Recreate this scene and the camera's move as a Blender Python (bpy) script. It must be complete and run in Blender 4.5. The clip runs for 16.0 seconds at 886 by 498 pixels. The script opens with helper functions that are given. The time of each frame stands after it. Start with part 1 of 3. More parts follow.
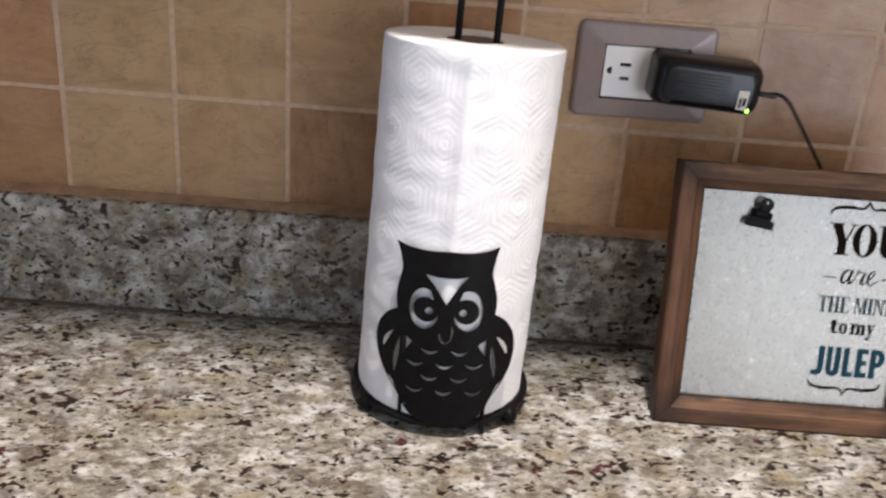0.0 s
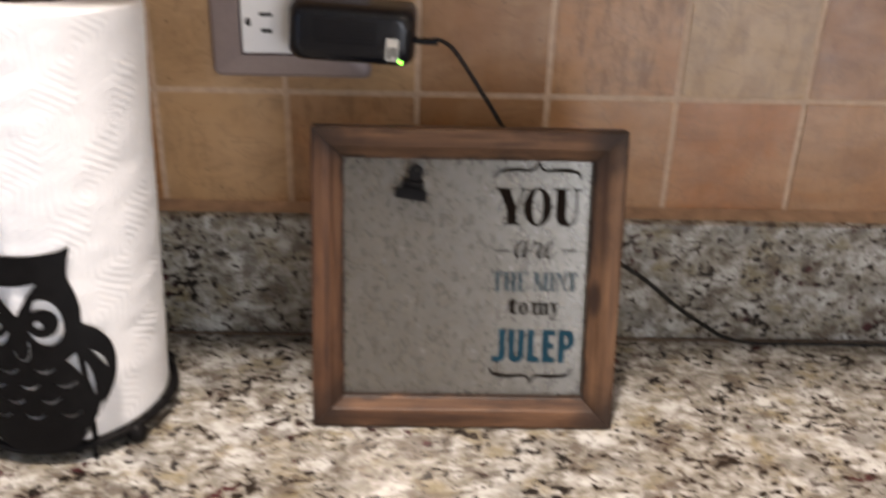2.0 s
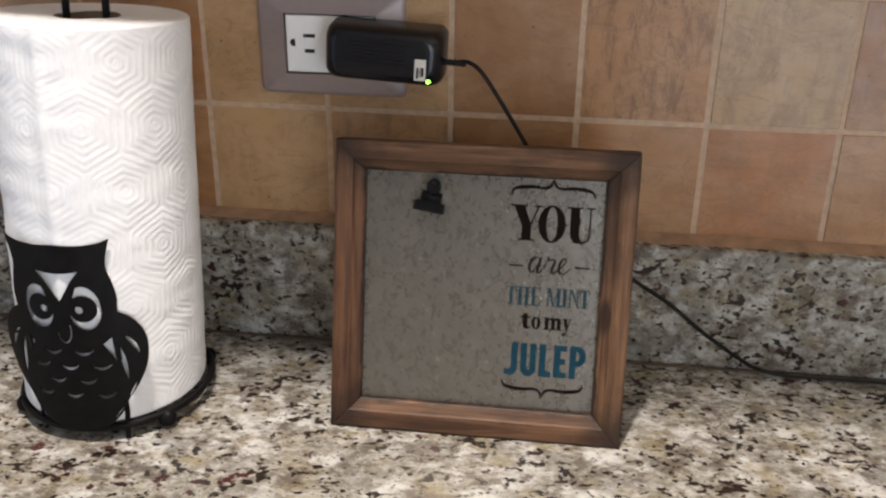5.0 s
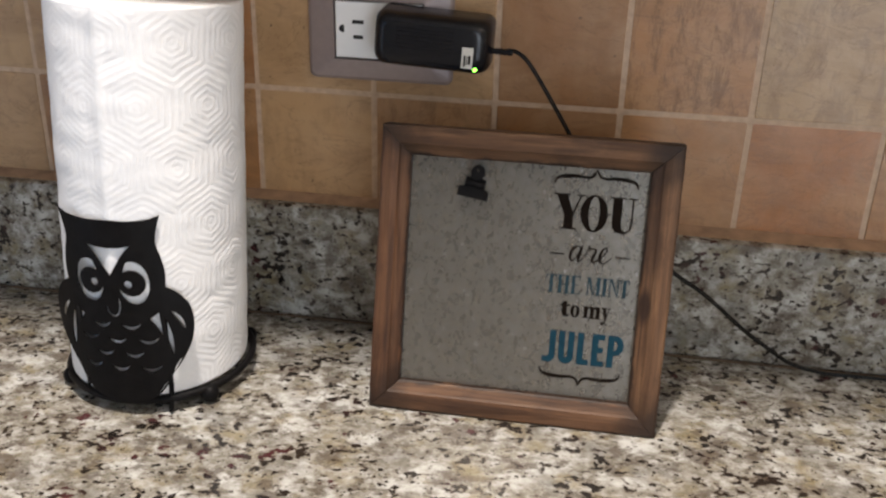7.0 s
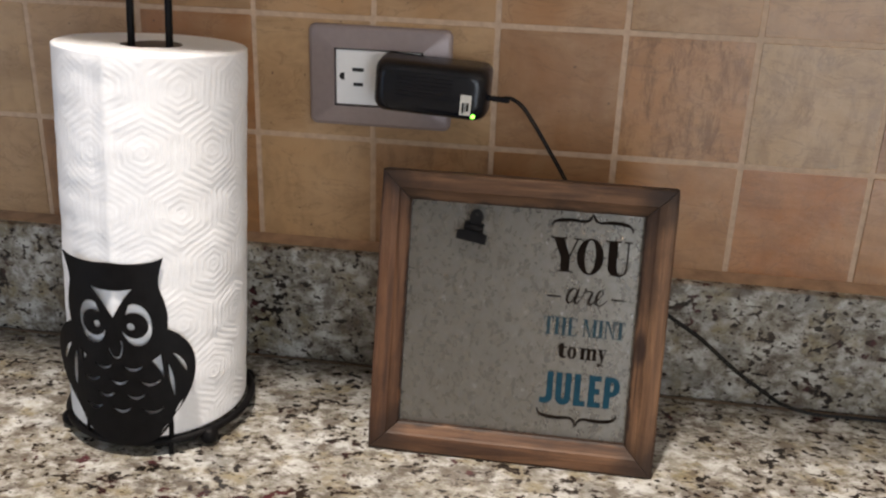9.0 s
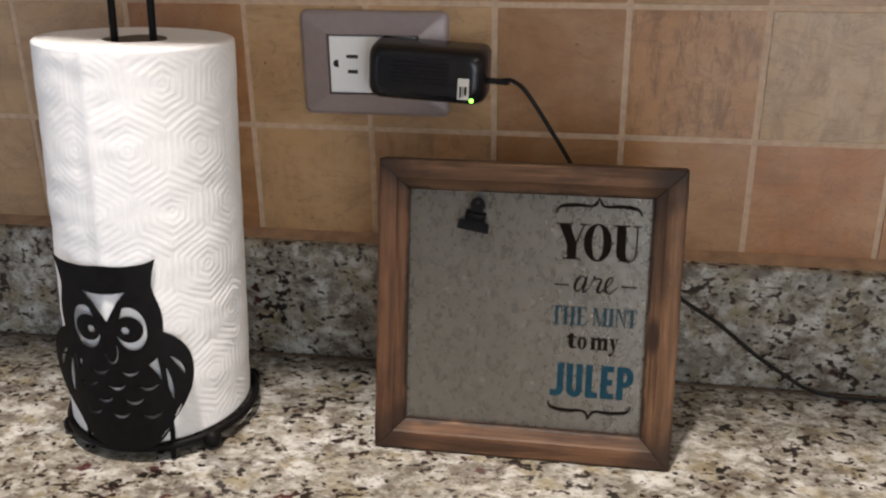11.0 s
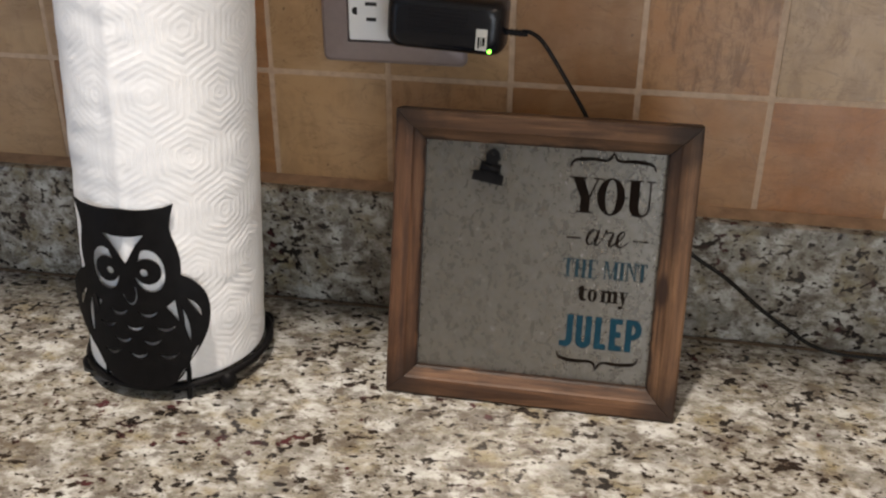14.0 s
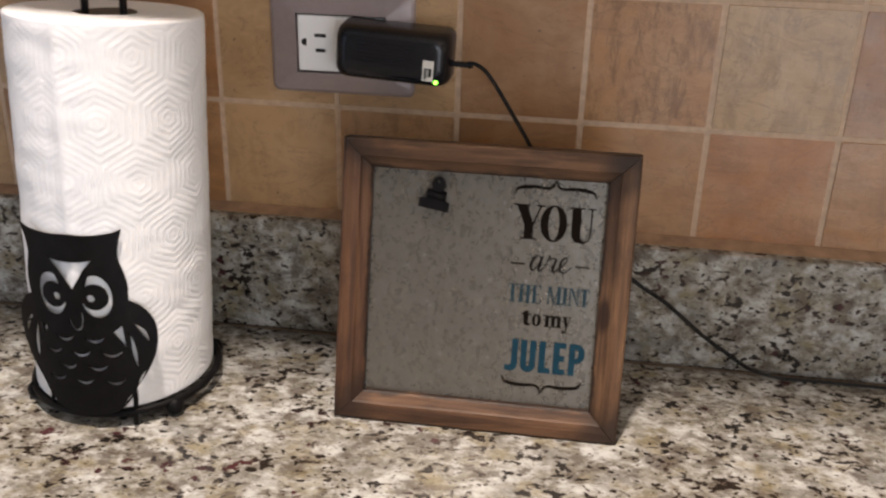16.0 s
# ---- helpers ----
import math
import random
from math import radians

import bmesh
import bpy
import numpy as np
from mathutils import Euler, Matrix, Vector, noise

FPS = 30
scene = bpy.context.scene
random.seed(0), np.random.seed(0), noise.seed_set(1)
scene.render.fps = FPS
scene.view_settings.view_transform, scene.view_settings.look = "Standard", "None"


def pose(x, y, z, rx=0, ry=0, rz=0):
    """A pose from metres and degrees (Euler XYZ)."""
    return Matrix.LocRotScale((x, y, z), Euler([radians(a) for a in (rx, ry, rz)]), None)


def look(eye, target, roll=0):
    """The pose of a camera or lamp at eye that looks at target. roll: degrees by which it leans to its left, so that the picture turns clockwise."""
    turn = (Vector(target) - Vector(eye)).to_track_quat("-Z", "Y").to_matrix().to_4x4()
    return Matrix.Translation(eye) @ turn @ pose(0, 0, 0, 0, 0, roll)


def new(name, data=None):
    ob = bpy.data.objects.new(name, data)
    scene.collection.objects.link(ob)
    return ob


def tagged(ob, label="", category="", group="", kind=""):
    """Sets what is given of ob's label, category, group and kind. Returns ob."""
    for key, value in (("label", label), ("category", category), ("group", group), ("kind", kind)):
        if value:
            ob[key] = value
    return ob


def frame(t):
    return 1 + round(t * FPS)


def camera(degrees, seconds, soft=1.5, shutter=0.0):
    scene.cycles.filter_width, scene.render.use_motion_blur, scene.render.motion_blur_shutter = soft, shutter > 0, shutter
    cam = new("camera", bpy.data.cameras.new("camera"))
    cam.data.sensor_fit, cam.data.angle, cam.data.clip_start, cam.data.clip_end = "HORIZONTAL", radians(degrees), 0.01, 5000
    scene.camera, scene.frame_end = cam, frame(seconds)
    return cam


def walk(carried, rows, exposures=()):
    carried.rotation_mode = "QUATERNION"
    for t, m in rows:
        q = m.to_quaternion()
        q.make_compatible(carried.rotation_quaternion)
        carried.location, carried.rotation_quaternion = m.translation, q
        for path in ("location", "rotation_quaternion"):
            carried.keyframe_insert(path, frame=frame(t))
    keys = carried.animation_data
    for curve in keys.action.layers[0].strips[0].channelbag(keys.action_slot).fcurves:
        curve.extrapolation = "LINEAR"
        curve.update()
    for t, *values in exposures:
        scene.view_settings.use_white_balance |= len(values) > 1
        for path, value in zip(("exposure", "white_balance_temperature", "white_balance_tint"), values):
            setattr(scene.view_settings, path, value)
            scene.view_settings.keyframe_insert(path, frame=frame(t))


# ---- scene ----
cam = camera(50.4, 16.0, soft=2.2, shutter=0.7)
PATH = [
    (0, (-0.157, -0.827, 1.351), (-0.156, 1.013, 0.566), 4.4),
    (0.5, (-0.159, -0.818, 1.335), (-0.191, 1.023, 0.553), 3.5),
    (1, (-0.132, -0.81, 1.338), (-0.058, 1.021, 0.537), 4.2),
    (1.5, (-0.02, -0.755, 1.363), (0.05, 1.064, 0.535), 2.3),
    (2, (0.108, -0.711, 1.349), (0.152, 1.076, 0.452), 1.6),
    (2.5, (0.153, -0.712, 1.338), (0.01, 1.045, 0.393), 1.5),
    (3, (0.175, -0.717, 1.336), (-0.048, 1.052, 0.431), 0.6),
    (3.5, (0.193, -0.729, 1.338), (-0.05, 1.056, 0.469), 0.2),
    (4, (0.195, -0.736, 1.344), (-0.02, 1.062, 0.496), -0.6),
    (6.5, (0.181, -0.742, 1.343), (-0.078, 1.064, 0.524), 2.5),
    (7, (0.18, -0.752, 1.34), (-0.102, 1.043, 0.506), 1.5),
    (7.5, (0.165, -0.76, 1.334), (-0.058, 1.051, 0.516), 2.7),
    (8, (0.173, -0.747, 1.337), (0.021, 1.079, 0.534), 2.2),
    (8.5, (0.176, -0.756, 1.338), (-0.047, 1.084, 0.585), 1.6),
    (9, (0.171, -0.765, 1.344), (-0.087, 1.071, 0.596), 1.9),
    (9.5, (0.175, -0.76, 1.335), (-0.09, 1.061, 0.552), 1.5),
    (10, (0.179, -0.749, 1.336), (-0.106, 1.068, 0.552), 0.1),
    (12.5, (0.193, -0.732, 1.347), (-0.154, 1.073, 0.56), -0.8),
    (13, (0.192, -0.738, 1.349), (-0.195, 1.032, 0.504), -0.4),
    (13.5, (0.19, -0.742, 1.348), (-0.152, 1.03, 0.487), 0.3),
    (14, (0.185, -0.742, 1.346), (-0.143, 1.02, 0.459), 0.3),
    (14.5, (0.184, -0.745, 1.344), (-0.134, 1.021, 0.461), 1.0),
    (15, (0.188, -0.754, 1.348), (-0.11, 1.042, 0.52), 1.9),
    (15.5, (0.196, -0.758, 1.348), (-0.088, 1.044, 0.527), 1.5),
    (16, (0.195, -0.755, 1.346), (-0.049, 1.053, 0.526), 1.5),
]
walk(cam, [(t, look(eye, target, roll)) for t, eye, target, roll in PATH],
     exposures=[(0, 0.03, 6850, 18), (1.2, 0.05, 6850, 18), (2, 0.06, 7300, 20), (3, -0.03, 7000, 16), (6.5, -0.05, 7050, 16), (7.5, -0.06, 7000, 14), (10, -0.06, 7150, 16), (12.5, -0.22, 7100, 15), (13.5, -0.23, 7150, 14), (14.5, -0.21, 7300, 16), (16, -0.08, 7350, 19)])

# ---------------------------------------------------------------- light
ZC = 0.92          # worktop height
world = bpy.data.worlds.new("sky")
scene.world = world
world.use_nodes = True
wn = world.node_tree
sky = wn.nodes.new("ShaderNodeTexSky")
sky.sky_type = 'NISHITA'
sky.sun_disc = False
sky.sun_elevation, sky.sun_rotation = radians(40), radians(150)
wn.links.new(sky.outputs[0], wn.nodes["Background"].inputs[0])
wn.nodes["Background"].inputs[1].default_value = 0.1


def area_lamp(name, place, target, w, h, watts, colour, label, category):
    data = bpy.data.lights.new(name, 'AREA')
    data.shape, data.size, data.size_y = 'RECTANGLE', w, h
    data.energy, data.color = watts, colour
    ob = new(name, data)
    ob.matrix_world = look(place, target)
    return tagged(ob, label, category)


area_lamp("patio_door_light", (-2.26, -2.10, 1.02), (0.0, -2.10, 1.02), 1.5, 1.9, 15, (0.32, 0.58, 1.0),
          "cool daylight falling in through the side patio door", "daylight")
area_lamp("garden_door_light", (1.50, -3.16, 1.02), (1.50, 0, 1.02), 1.40, 1.9, 40, (0.66, 0.82, 1.0),
          "daylight falling in through the garden door", "daylight")
area_lamp("ceiling_lamp", (0.0, -0.43, 2.57), (0.0, -0.43, 0.0), 0.10, 0.10, 40, (1.0, 0.97, 0.92),
          "white ceiling lamp above the worktop", "ceiling lamp")
# added fill that warms the roll's right side; no such lamp is known
area_lamp("warm_fill", (1.45, -1.05, 2.57), (1.45, -1.05, 0.0), 0.22, 0.22, 8, (1.0, 0.86, 0.68),
          "added warm fill light from the right, no source seen", "ceiling lamp")

# ---------------------------------------------------------------- material helpers


def material(name):
    m = bpy.data.materials.new(name)
    m.use_nodes = True
    return m, m.node_tree, m.node_tree.nodes["Principled BSDF"]


def node(nt, kind, **values):
    n = nt.nodes.new(kind)
    for key, v in values.items():
        n.inputs[key.replace("_", " ")].default_value = v
    return n


def coords(nt, scale=(1, 1, 1), turn=(0, 0, 0), space="Object"):
    tc = nt.nodes.new("ShaderNodeTexCoord")
    mp = nt.nodes.new("ShaderNodeMapping")
    mp.inputs["Scale"].default_value = scale
    mp.inputs["Rotation"].default_value = turn
    nt.links.new(tc.outputs[space], mp.inputs[0])
    return mp.outputs[0]


def noise_tex(nt, vec, scale, detail=4, rough=0.55, distort=0.0):
    n = node(nt, "ShaderNodeTexNoise", Scale=scale, Detail=detail, Roughness=rough, Distortion=distort)
    nt.links.new(vec, n.inputs["Vector"])
    return n.outputs["Fac"]


def ramp(nt, fac, stops):
    r = nt.nodes.new("ShaderNodeValToRGB")
    el = r.color_ramp.elements
    while len(el) < len(stops):
        el.new(0.5)
    for e, (p, c) in zip(el, stops):
        e.position = p
        e.color = (*c, 1) if len(c) == 3 else c
    nt.links.new(fac, r.inputs[0])
    return r.outputs[0]


def grey(v):
    return (v, v, v)


def mix(nt, fac, a, b, mode='MIX'):
    n = nt.nodes.new("ShaderNodeMix")
    n.data_type, n.blend_type = 'RGBA', mode
    for sock, v in ((n.inputs[0], fac), (n.inputs[6], a), (n.inputs[7], b)):
        if isinstance(v, bpy.types.NodeSocket):
            nt.links.new(v, sock)
        elif isinstance(v, tuple):
            sock.default_value = (*v, 1)
        else:
            sock.default_value = v
    return n.outputs[2]


def bump(nt, bsdf, height, strength=0.3, distance=0.001):
    b = node(nt, "ShaderNodeBump", Strength=strength, Distance=distance)
    nt.links.new(height, b.inputs["Height"])
    nt.links.new(b.outputs[0], bsdf.inputs["Normal"])


def plain(name, colour, rough=0.5, metal=0.0, var=0.12, scale=60, relief=0.1, spec=0.5):
    m, nt, b = material(name)
    v = coords(nt)
    f = noise_tex(nt, v, scale, 5)
    dark = tuple(c * (1 - var) for c in colour)
    light = tuple(min(1, c * (1 + var)) for c in colour)
    nt.links.new(ramp(nt, f, [(0.3, dark), (0.7, light)]), b.inputs["Base Color"])
    b.inputs["Roughness"].default_value = rough
    b.inputs["Metallic"].default_value = metal
    b.inputs["Specular IOR Level"].default_value = spec
    if relief:
        bump(nt, b, noise_tex(nt, v, scale * 6, 3), relief, 0.0005)
    return m


def granite_material():
    """Cream granite: white and straw crystals, grey-brown clouds, compact dark flecks in clumps, a few burgundy garnets."""
    m, nt, b = material("granite")
    v = coords(nt, (0.86, 1.12, 1.05), (0, 0, radians(-9)))
    warp = nt.nodes.new("ShaderNodeTexNoise")
    warp.inputs["Scale"].default_value = 75
    warp.inputs["Detail"].default_value = 3
    nt.links.new(v, warp.inputs["Vector"])
    wv = nt.nodes.new("ShaderNodeVectorMath")
    wv.operation = 'MULTIPLY_ADD'
    nt.links.new(warp.outputs["Color"], wv.inputs[0])
    wv.inputs[1].default_value = (0.0048, 0.0048, 0.0048)
    nt.links.new(v, wv.inputs[2])
    p = wv.outputs[0]
    base = ramp(nt, noise_tex(nt, p, 128, 5, 0.64), [(0.32, (0.0977, 0.0833, 0.0638)), (0.44, (0.195, 0.177, 0.144)), (0.54, (0.306, 0.293, 0.257)), (0.66, (0.456, 0.452, 0.429))])
    cell = node(nt, "ShaderNodeTexVoronoi", Scale=175)
    nt.links.new(p, cell.inputs["Vector"])
    sc = nt.nodes.new("ShaderNodeSeparateColor")
    nt.links.new(cell.outputs["Color"], sc.inputs[0])
    c = mix(nt, 0.36, base, ramp(nt, sc.outputs[0], [(0.0, (0.0977, 0.0847, 0.0651)), (0.4, (0.209, 0.192, 0.159)), (0.75, (0.306, 0.297, 0.267)), (1.0, (0.443, 0.439, 0.427))]))
    milk = ramp(nt, noise_tex(nt, p, 46, 5, 0.62), [(0.49, grey(0)), (0.63, grey(0.75))])
    c = mix(nt, milk, c, (0.581, 0.585, 0.568))
    straw = ramp(nt, noise_tex(nt, p, 34, 4, 0.6), [(0.53, grey(0)), (0.66, grey(0.6))])
    c = mix(nt, straw, c, (0.234, 0.186, 0.0942))
    ash = ramp(nt, noise_tex(nt, v, 22, 3, 0.55), [(0.56, grey(0)), (0.70, grey(0.5))])
    c = mix(nt, ash, c, (0.163, 0.163, 0.159))
    cloud = ramp(nt, noise_tex(nt, p, 52, 6, 0.68), [(0.50, grey(0)), (0.61, grey(0.78))])
    c = mix(nt, cloud, c, (0.0879, 0.0703, 0.0547))
    # compact flecks, let through more freely in clumps, each with a brown halo
    spot = noise_tex(nt, p, 172, 2, 0.45)
    clump = noise_tex(nt, v, 38, 3, 0.55)
    add = nt.nodes.new("ShaderNodeMath")
    add.operation = 'MULTIPLY_ADD'
    nt.links.new(clump, add.inputs[0])
    add.inputs[1].default_value = 0.55
    nt.links.new(spot, add.inputs[2])
    rise = nt.nodes.new("ShaderNodeMath")
    rise.operation = 'SUBTRACT'
    nt.links.new(add.outputs[0], rise.inputs[0])
    rise.inputs[1].default_value = 0.35
    halo = ramp(nt, rise.outputs[0], [(0.485, grey(0)), (0.56, grey(0.7))])
    c = mix(nt, halo, c, (0.0814, 0.0599, 0.0429))
    dark = ramp(nt, noise_tex(nt, v, 26, 2, 0.5), [(0.57, (0.0124, 0.00942, 0.00814)), (0.67, (0.060, 0.016, 0.019))])
    fleck = ramp(nt, rise.outputs[0], [(0.545, grey(0)), (0.582, grey(0.95))])
    c = mix(nt, fleck, c, dark)
    fine = ramp(nt, noise_tex(nt, p, 230, 3, 0.5), [(0.625, grey(0)), (0.675, grey(0.85))])
    c = mix(nt, fine, c, (0.0274, 0.0195, 0.0157))
    nt.links.new(c, b.inputs["Base Color"])
    r = ramp(nt, noise_tex(nt, p, 160, 3), [(0.3, grey(0.12)), (0.7, grey(0.24))])
    nt.links.new(r, b.inputs["Roughness"])
    bump(nt, b, noise_tex(nt, v, 300, 3), 0.05, 0.0004)
    return m


def tile_material():
    """Tumbled stone-look tile: soft clouds, fine veins and scattered pits; some tiles carry rusty streaks.
    Each tile's own tone comes from its object colour."""
    m, nt, b = material("wall_tile")
    oi = nt.nodes.new("ShaderNodeObjectInfo")
    tc = nt.nodes.new("ShaderNodeTexCoord")
    off = nt.nodes.new("ShaderNodeVectorMath")
    off.operation = 'MULTIPLY_ADD'
    off.inputs[1].default_value = (7.3, 3.1, 5.7)
    comb = nt.nodes.new("ShaderNodeCombineXYZ")
    for i in range(3):
        nt.links.new(oi.outputs["Random"], comb.inputs[i])
    nt.links.new(comb.outputs[0], off.inputs[0])
    nt.links.new(tc.outputs["Object"], off.inputs[2])
    v = off.outputs[0]
    tone = oi.outputs["Color"]
    lying = nt.nodes.new("ShaderNodeMapping")
    nt.links.new(v, lying.inputs[0])
    lying.inputs["Scale"].default_value = (0.45, 1, 1)
    lying.inputs["Rotation"].default_value = (0, radians(24), 0)
    upright = nt.nodes.new("ShaderNodeMapping")
    nt.links.new(v, upright.inputs[0])
    upright.inputs["Scale"].default_value = (1, 1, 0.33)
    c = mix(nt, ramp(nt, noise_tex(nt, v, 15, 4, 0.6, 0.8), [(0.36, grey(0.0)), (0.68, grey(0.75))]), tone, mix(nt, 0.55, tone, (0.50, 0.345, 0.21)))
    c = mix(nt, ramp(nt, noise_tex(nt, lying.outputs[0], 34, 7, 0.68, 0.9), [(0.36, grey(0.55)), (0.54, grey(0))]), c, mix(nt, 0.62, tone, (0.17, 0.082, 0.038)))
    vein = noise_tex(nt, lying.outputs[0], 26, 5, 0.6, 1.6)
    c = mix(nt, ramp(nt, vein, [(0.485, grey(0)), (0.50, grey(0.38)), (0.515, grey(0))]), c, (0.17, 0.088, 0.045))
    # rusty streaks, as strong as the object colour's alpha says
    some = ramp(nt, oi.outputs["Alpha"], [(0.0, grey(0.0)), (1.0, grey(1.0))])
    rust = ramp(nt, noise_tex(nt, upright.outputs[0], 75, 8, 0.74, 0.3), [(0.49, grey(0)), (0.60, grey(0.62))])
    c = mix(nt, mix(nt, 1.0, rust, some, 'MULTIPLY'), c, (0.150, 0.070, 0.028))
    pit = noise_tex(nt, v, 190, 2, 0.5)
    c = mix(nt, ramp(nt, pit, [(0.73, grey(0)), (0.77, grey(0.75))]), c, (0.11, 0.062, 0.036))
    nt.links.new(c, b.inputs["Base Color"])
    nt.links.new(ramp(nt, noise_tex(nt, v, 40, 4), [(0.3, grey(0.30)), (0.7, grey(0.42))]), b.inputs["Roughness"])
    b.inputs["Specular IOR Level"].default_value = 0.6
    bump(nt, b, noise_tex(nt, lying.outputs[0], 60, 6, 0.62), 0.5, 0.0016)
    return m


def wood_material():
    """Stained, rubbed pine; grain along local x, knots, darker corners, pale rubbed streaks."""
    m, nt, b = material("stained_wood")
    oi = nt.nodes.new("ShaderNodeObjectInfo")
    tc = nt.nodes.new("ShaderNodeTexCoord")
    comb = nt.nodes.new("ShaderNodeCombineXYZ")
    for i in range(3):
        nt.links.new(oi.outputs["Random"], comb.inputs[i])
    off = nt.nodes.new("ShaderNodeVectorMath")
    off.operation = 'MULTIPLY_ADD'
    off.inputs[1].default_value = (3.7, 1.9, 2.3)
    nt.links.new(comb.outputs[0], off.inputs[0])
    nt.links.new(tc.outputs["Object"], off.inputs[2])
    v2 = off.outputs[0]

    def stretched(x, y, z):
        mp = nt.nodes.new("ShaderNodeMapping")
        mp.inputs["Scale"].default_value = (x, y, z)
        nt.links.new(v2, mp.inputs[0])
        return mp.outputs[0]

    g = noise_tex(nt, stretched(5, 90, 90), 1.7, 7, 0.64, 0.7)
    c = ramp(nt, g, [(0.30, (0.0344, 0.0161, 0.0083)), (0.44, (0.0963, 0.0482, 0.0249)), (0.60, (0.161, 0.085, 0.0451)), (0.80, (0.254, 0.144, 0.08))])
    hair = noise_tex(nt, stretched(9, 420, 420), 1.2, 4, 0.6)
    c = mix(nt, ramp(nt, hair, [(0.54, grey(0)), (0.70, grey(0.38))]), c, (0.0377, 0.0194, 0.0112))
    rub = noise_tex(nt, stretched(7, 120, 120), 1.1, 6, 0.65)
    c = mix(nt, ramp(nt, rub, [(0.55, grey(0)), (0.72, grey(0.42))]), c, (0.288, 0.183, 0.107))
    stain = noise_tex(nt, stretched(14, 30, 30), 1.3, 6, 0.68)
    c = mix(nt, ramp(nt, stain, [(0.50, grey(0)), (0.68, grey(0.6))]), c, (0.0344, 0.018, 0.0118))
    knot = node(nt, "ShaderNodeTexVoronoi", Scale=1.0)
    nt.links.new(stretched(11, 30, 30), knot.inputs["Vector"])
    c = mix(nt, ramp(nt, knot.outputs["Distance"], [(0.10, grey(0.85)), (0.19, grey(0))]), c, (0.0239, 0.0116, 0.00711))
    # dark edges, uneven along the rail, dark corners; inner lip's shade painted in
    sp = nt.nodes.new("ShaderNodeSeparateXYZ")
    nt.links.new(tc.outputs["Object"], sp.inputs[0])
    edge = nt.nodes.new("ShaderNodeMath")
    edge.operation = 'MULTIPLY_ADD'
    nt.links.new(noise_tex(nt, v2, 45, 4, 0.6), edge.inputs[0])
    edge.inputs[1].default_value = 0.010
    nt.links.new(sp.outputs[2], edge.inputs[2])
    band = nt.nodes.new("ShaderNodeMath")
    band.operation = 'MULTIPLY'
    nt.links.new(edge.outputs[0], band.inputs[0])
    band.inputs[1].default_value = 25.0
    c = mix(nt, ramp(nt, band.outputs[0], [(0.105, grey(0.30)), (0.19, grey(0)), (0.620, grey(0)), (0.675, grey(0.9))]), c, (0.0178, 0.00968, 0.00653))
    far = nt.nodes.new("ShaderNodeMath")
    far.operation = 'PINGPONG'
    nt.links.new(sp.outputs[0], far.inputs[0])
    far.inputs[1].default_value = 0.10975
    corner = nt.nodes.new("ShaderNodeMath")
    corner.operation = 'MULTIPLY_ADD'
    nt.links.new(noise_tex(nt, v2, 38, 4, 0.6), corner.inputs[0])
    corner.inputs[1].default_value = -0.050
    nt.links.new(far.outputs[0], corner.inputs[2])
    corner_dark = nt.nodes.new("ShaderNodeMath")
    corner_dark.operation = 'MULTIPLY_ADD'
    nt.links.new(corner.outputs[0], corner_dark.inputs[0])
    corner_dark.inputs[1].default_value = 10.0
    corner_dark.inputs[2].default_value = 0.3
    c = mix(nt, ramp(nt, corner_dark.outputs[0], [(0.14, grey(0.85)), (0.44, grey(0))]), c, (0.0239, 0.0135, 0.0089))
    # multiply in the rail's tint, which holds stain and painted light
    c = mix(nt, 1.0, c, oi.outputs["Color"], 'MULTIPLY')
    nt.links.new(c, b.inputs["Base Color"])
    b.inputs["Roughness"].default_value = 0.55
    b.inputs["Specular IOR Level"].default_value = 0.3
    bump(nt, b, g, 0.35, 0.0010)
    return m


def sheet_material():
    """Galvanised sheet steel with spangle."""
    m, nt, b = material("galvanised_sheet")
    v = coords(nt, (1, 1, 0.8), (0, 0, radians(25)))
    vo = node(nt, "ShaderNodeTexVoronoi", Scale=210)
    nt.links.new(v, vo.inputs["Vector"])
    sp = nt.nodes.new("ShaderNodeSeparateColor")
    nt.links.new(vo.outputs["Color"], sp.inputs[0])
    f = noise_tex(nt, v, 150, 6, 0.7, 0.25)
    c = ramp(nt, f, [(0.28, (0.18, 0.171, 0.16)), (0.5, (0.221, 0.208, 0.182)), (0.72, (0.259, 0.248, 0.234))])
    c = mix(nt, 0.16, c, ramp(nt, sp.outputs[0], [(0.0, (0.115, 0.113, 0.106)), (1.0, (0.274, 0.271, 0.259))]))
    spot = noise_tex(nt, v, 230, 3, 0.55)
    c = mix(nt, ramp(nt, spot, [(0.64, grey(0)), (0.70, grey(0.35))]), c, (0.0936, 0.0864, 0.0778))
    glint = noise_tex(nt, v, 260, 2, 0.5, 0.3)
    c = mix(nt, ramp(nt, glint, [(0.68, grey(0)), (0.73, grey(0.7))]), c, (0.446, 0.439, 0.432))
    nt.links.new(c, b.inputs["Base Color"])
    b.inputs["Metallic"].default_value = 0.72
    nt.links.new(ramp(nt, f, [(0.3, grey(0.24)), (0.7, grey(0.33))]), b.inputs["Roughness"])
    bump(nt, b, noise_tex(nt, v, 60, 4, 0.6), 0.25, 0.0008)
    return m


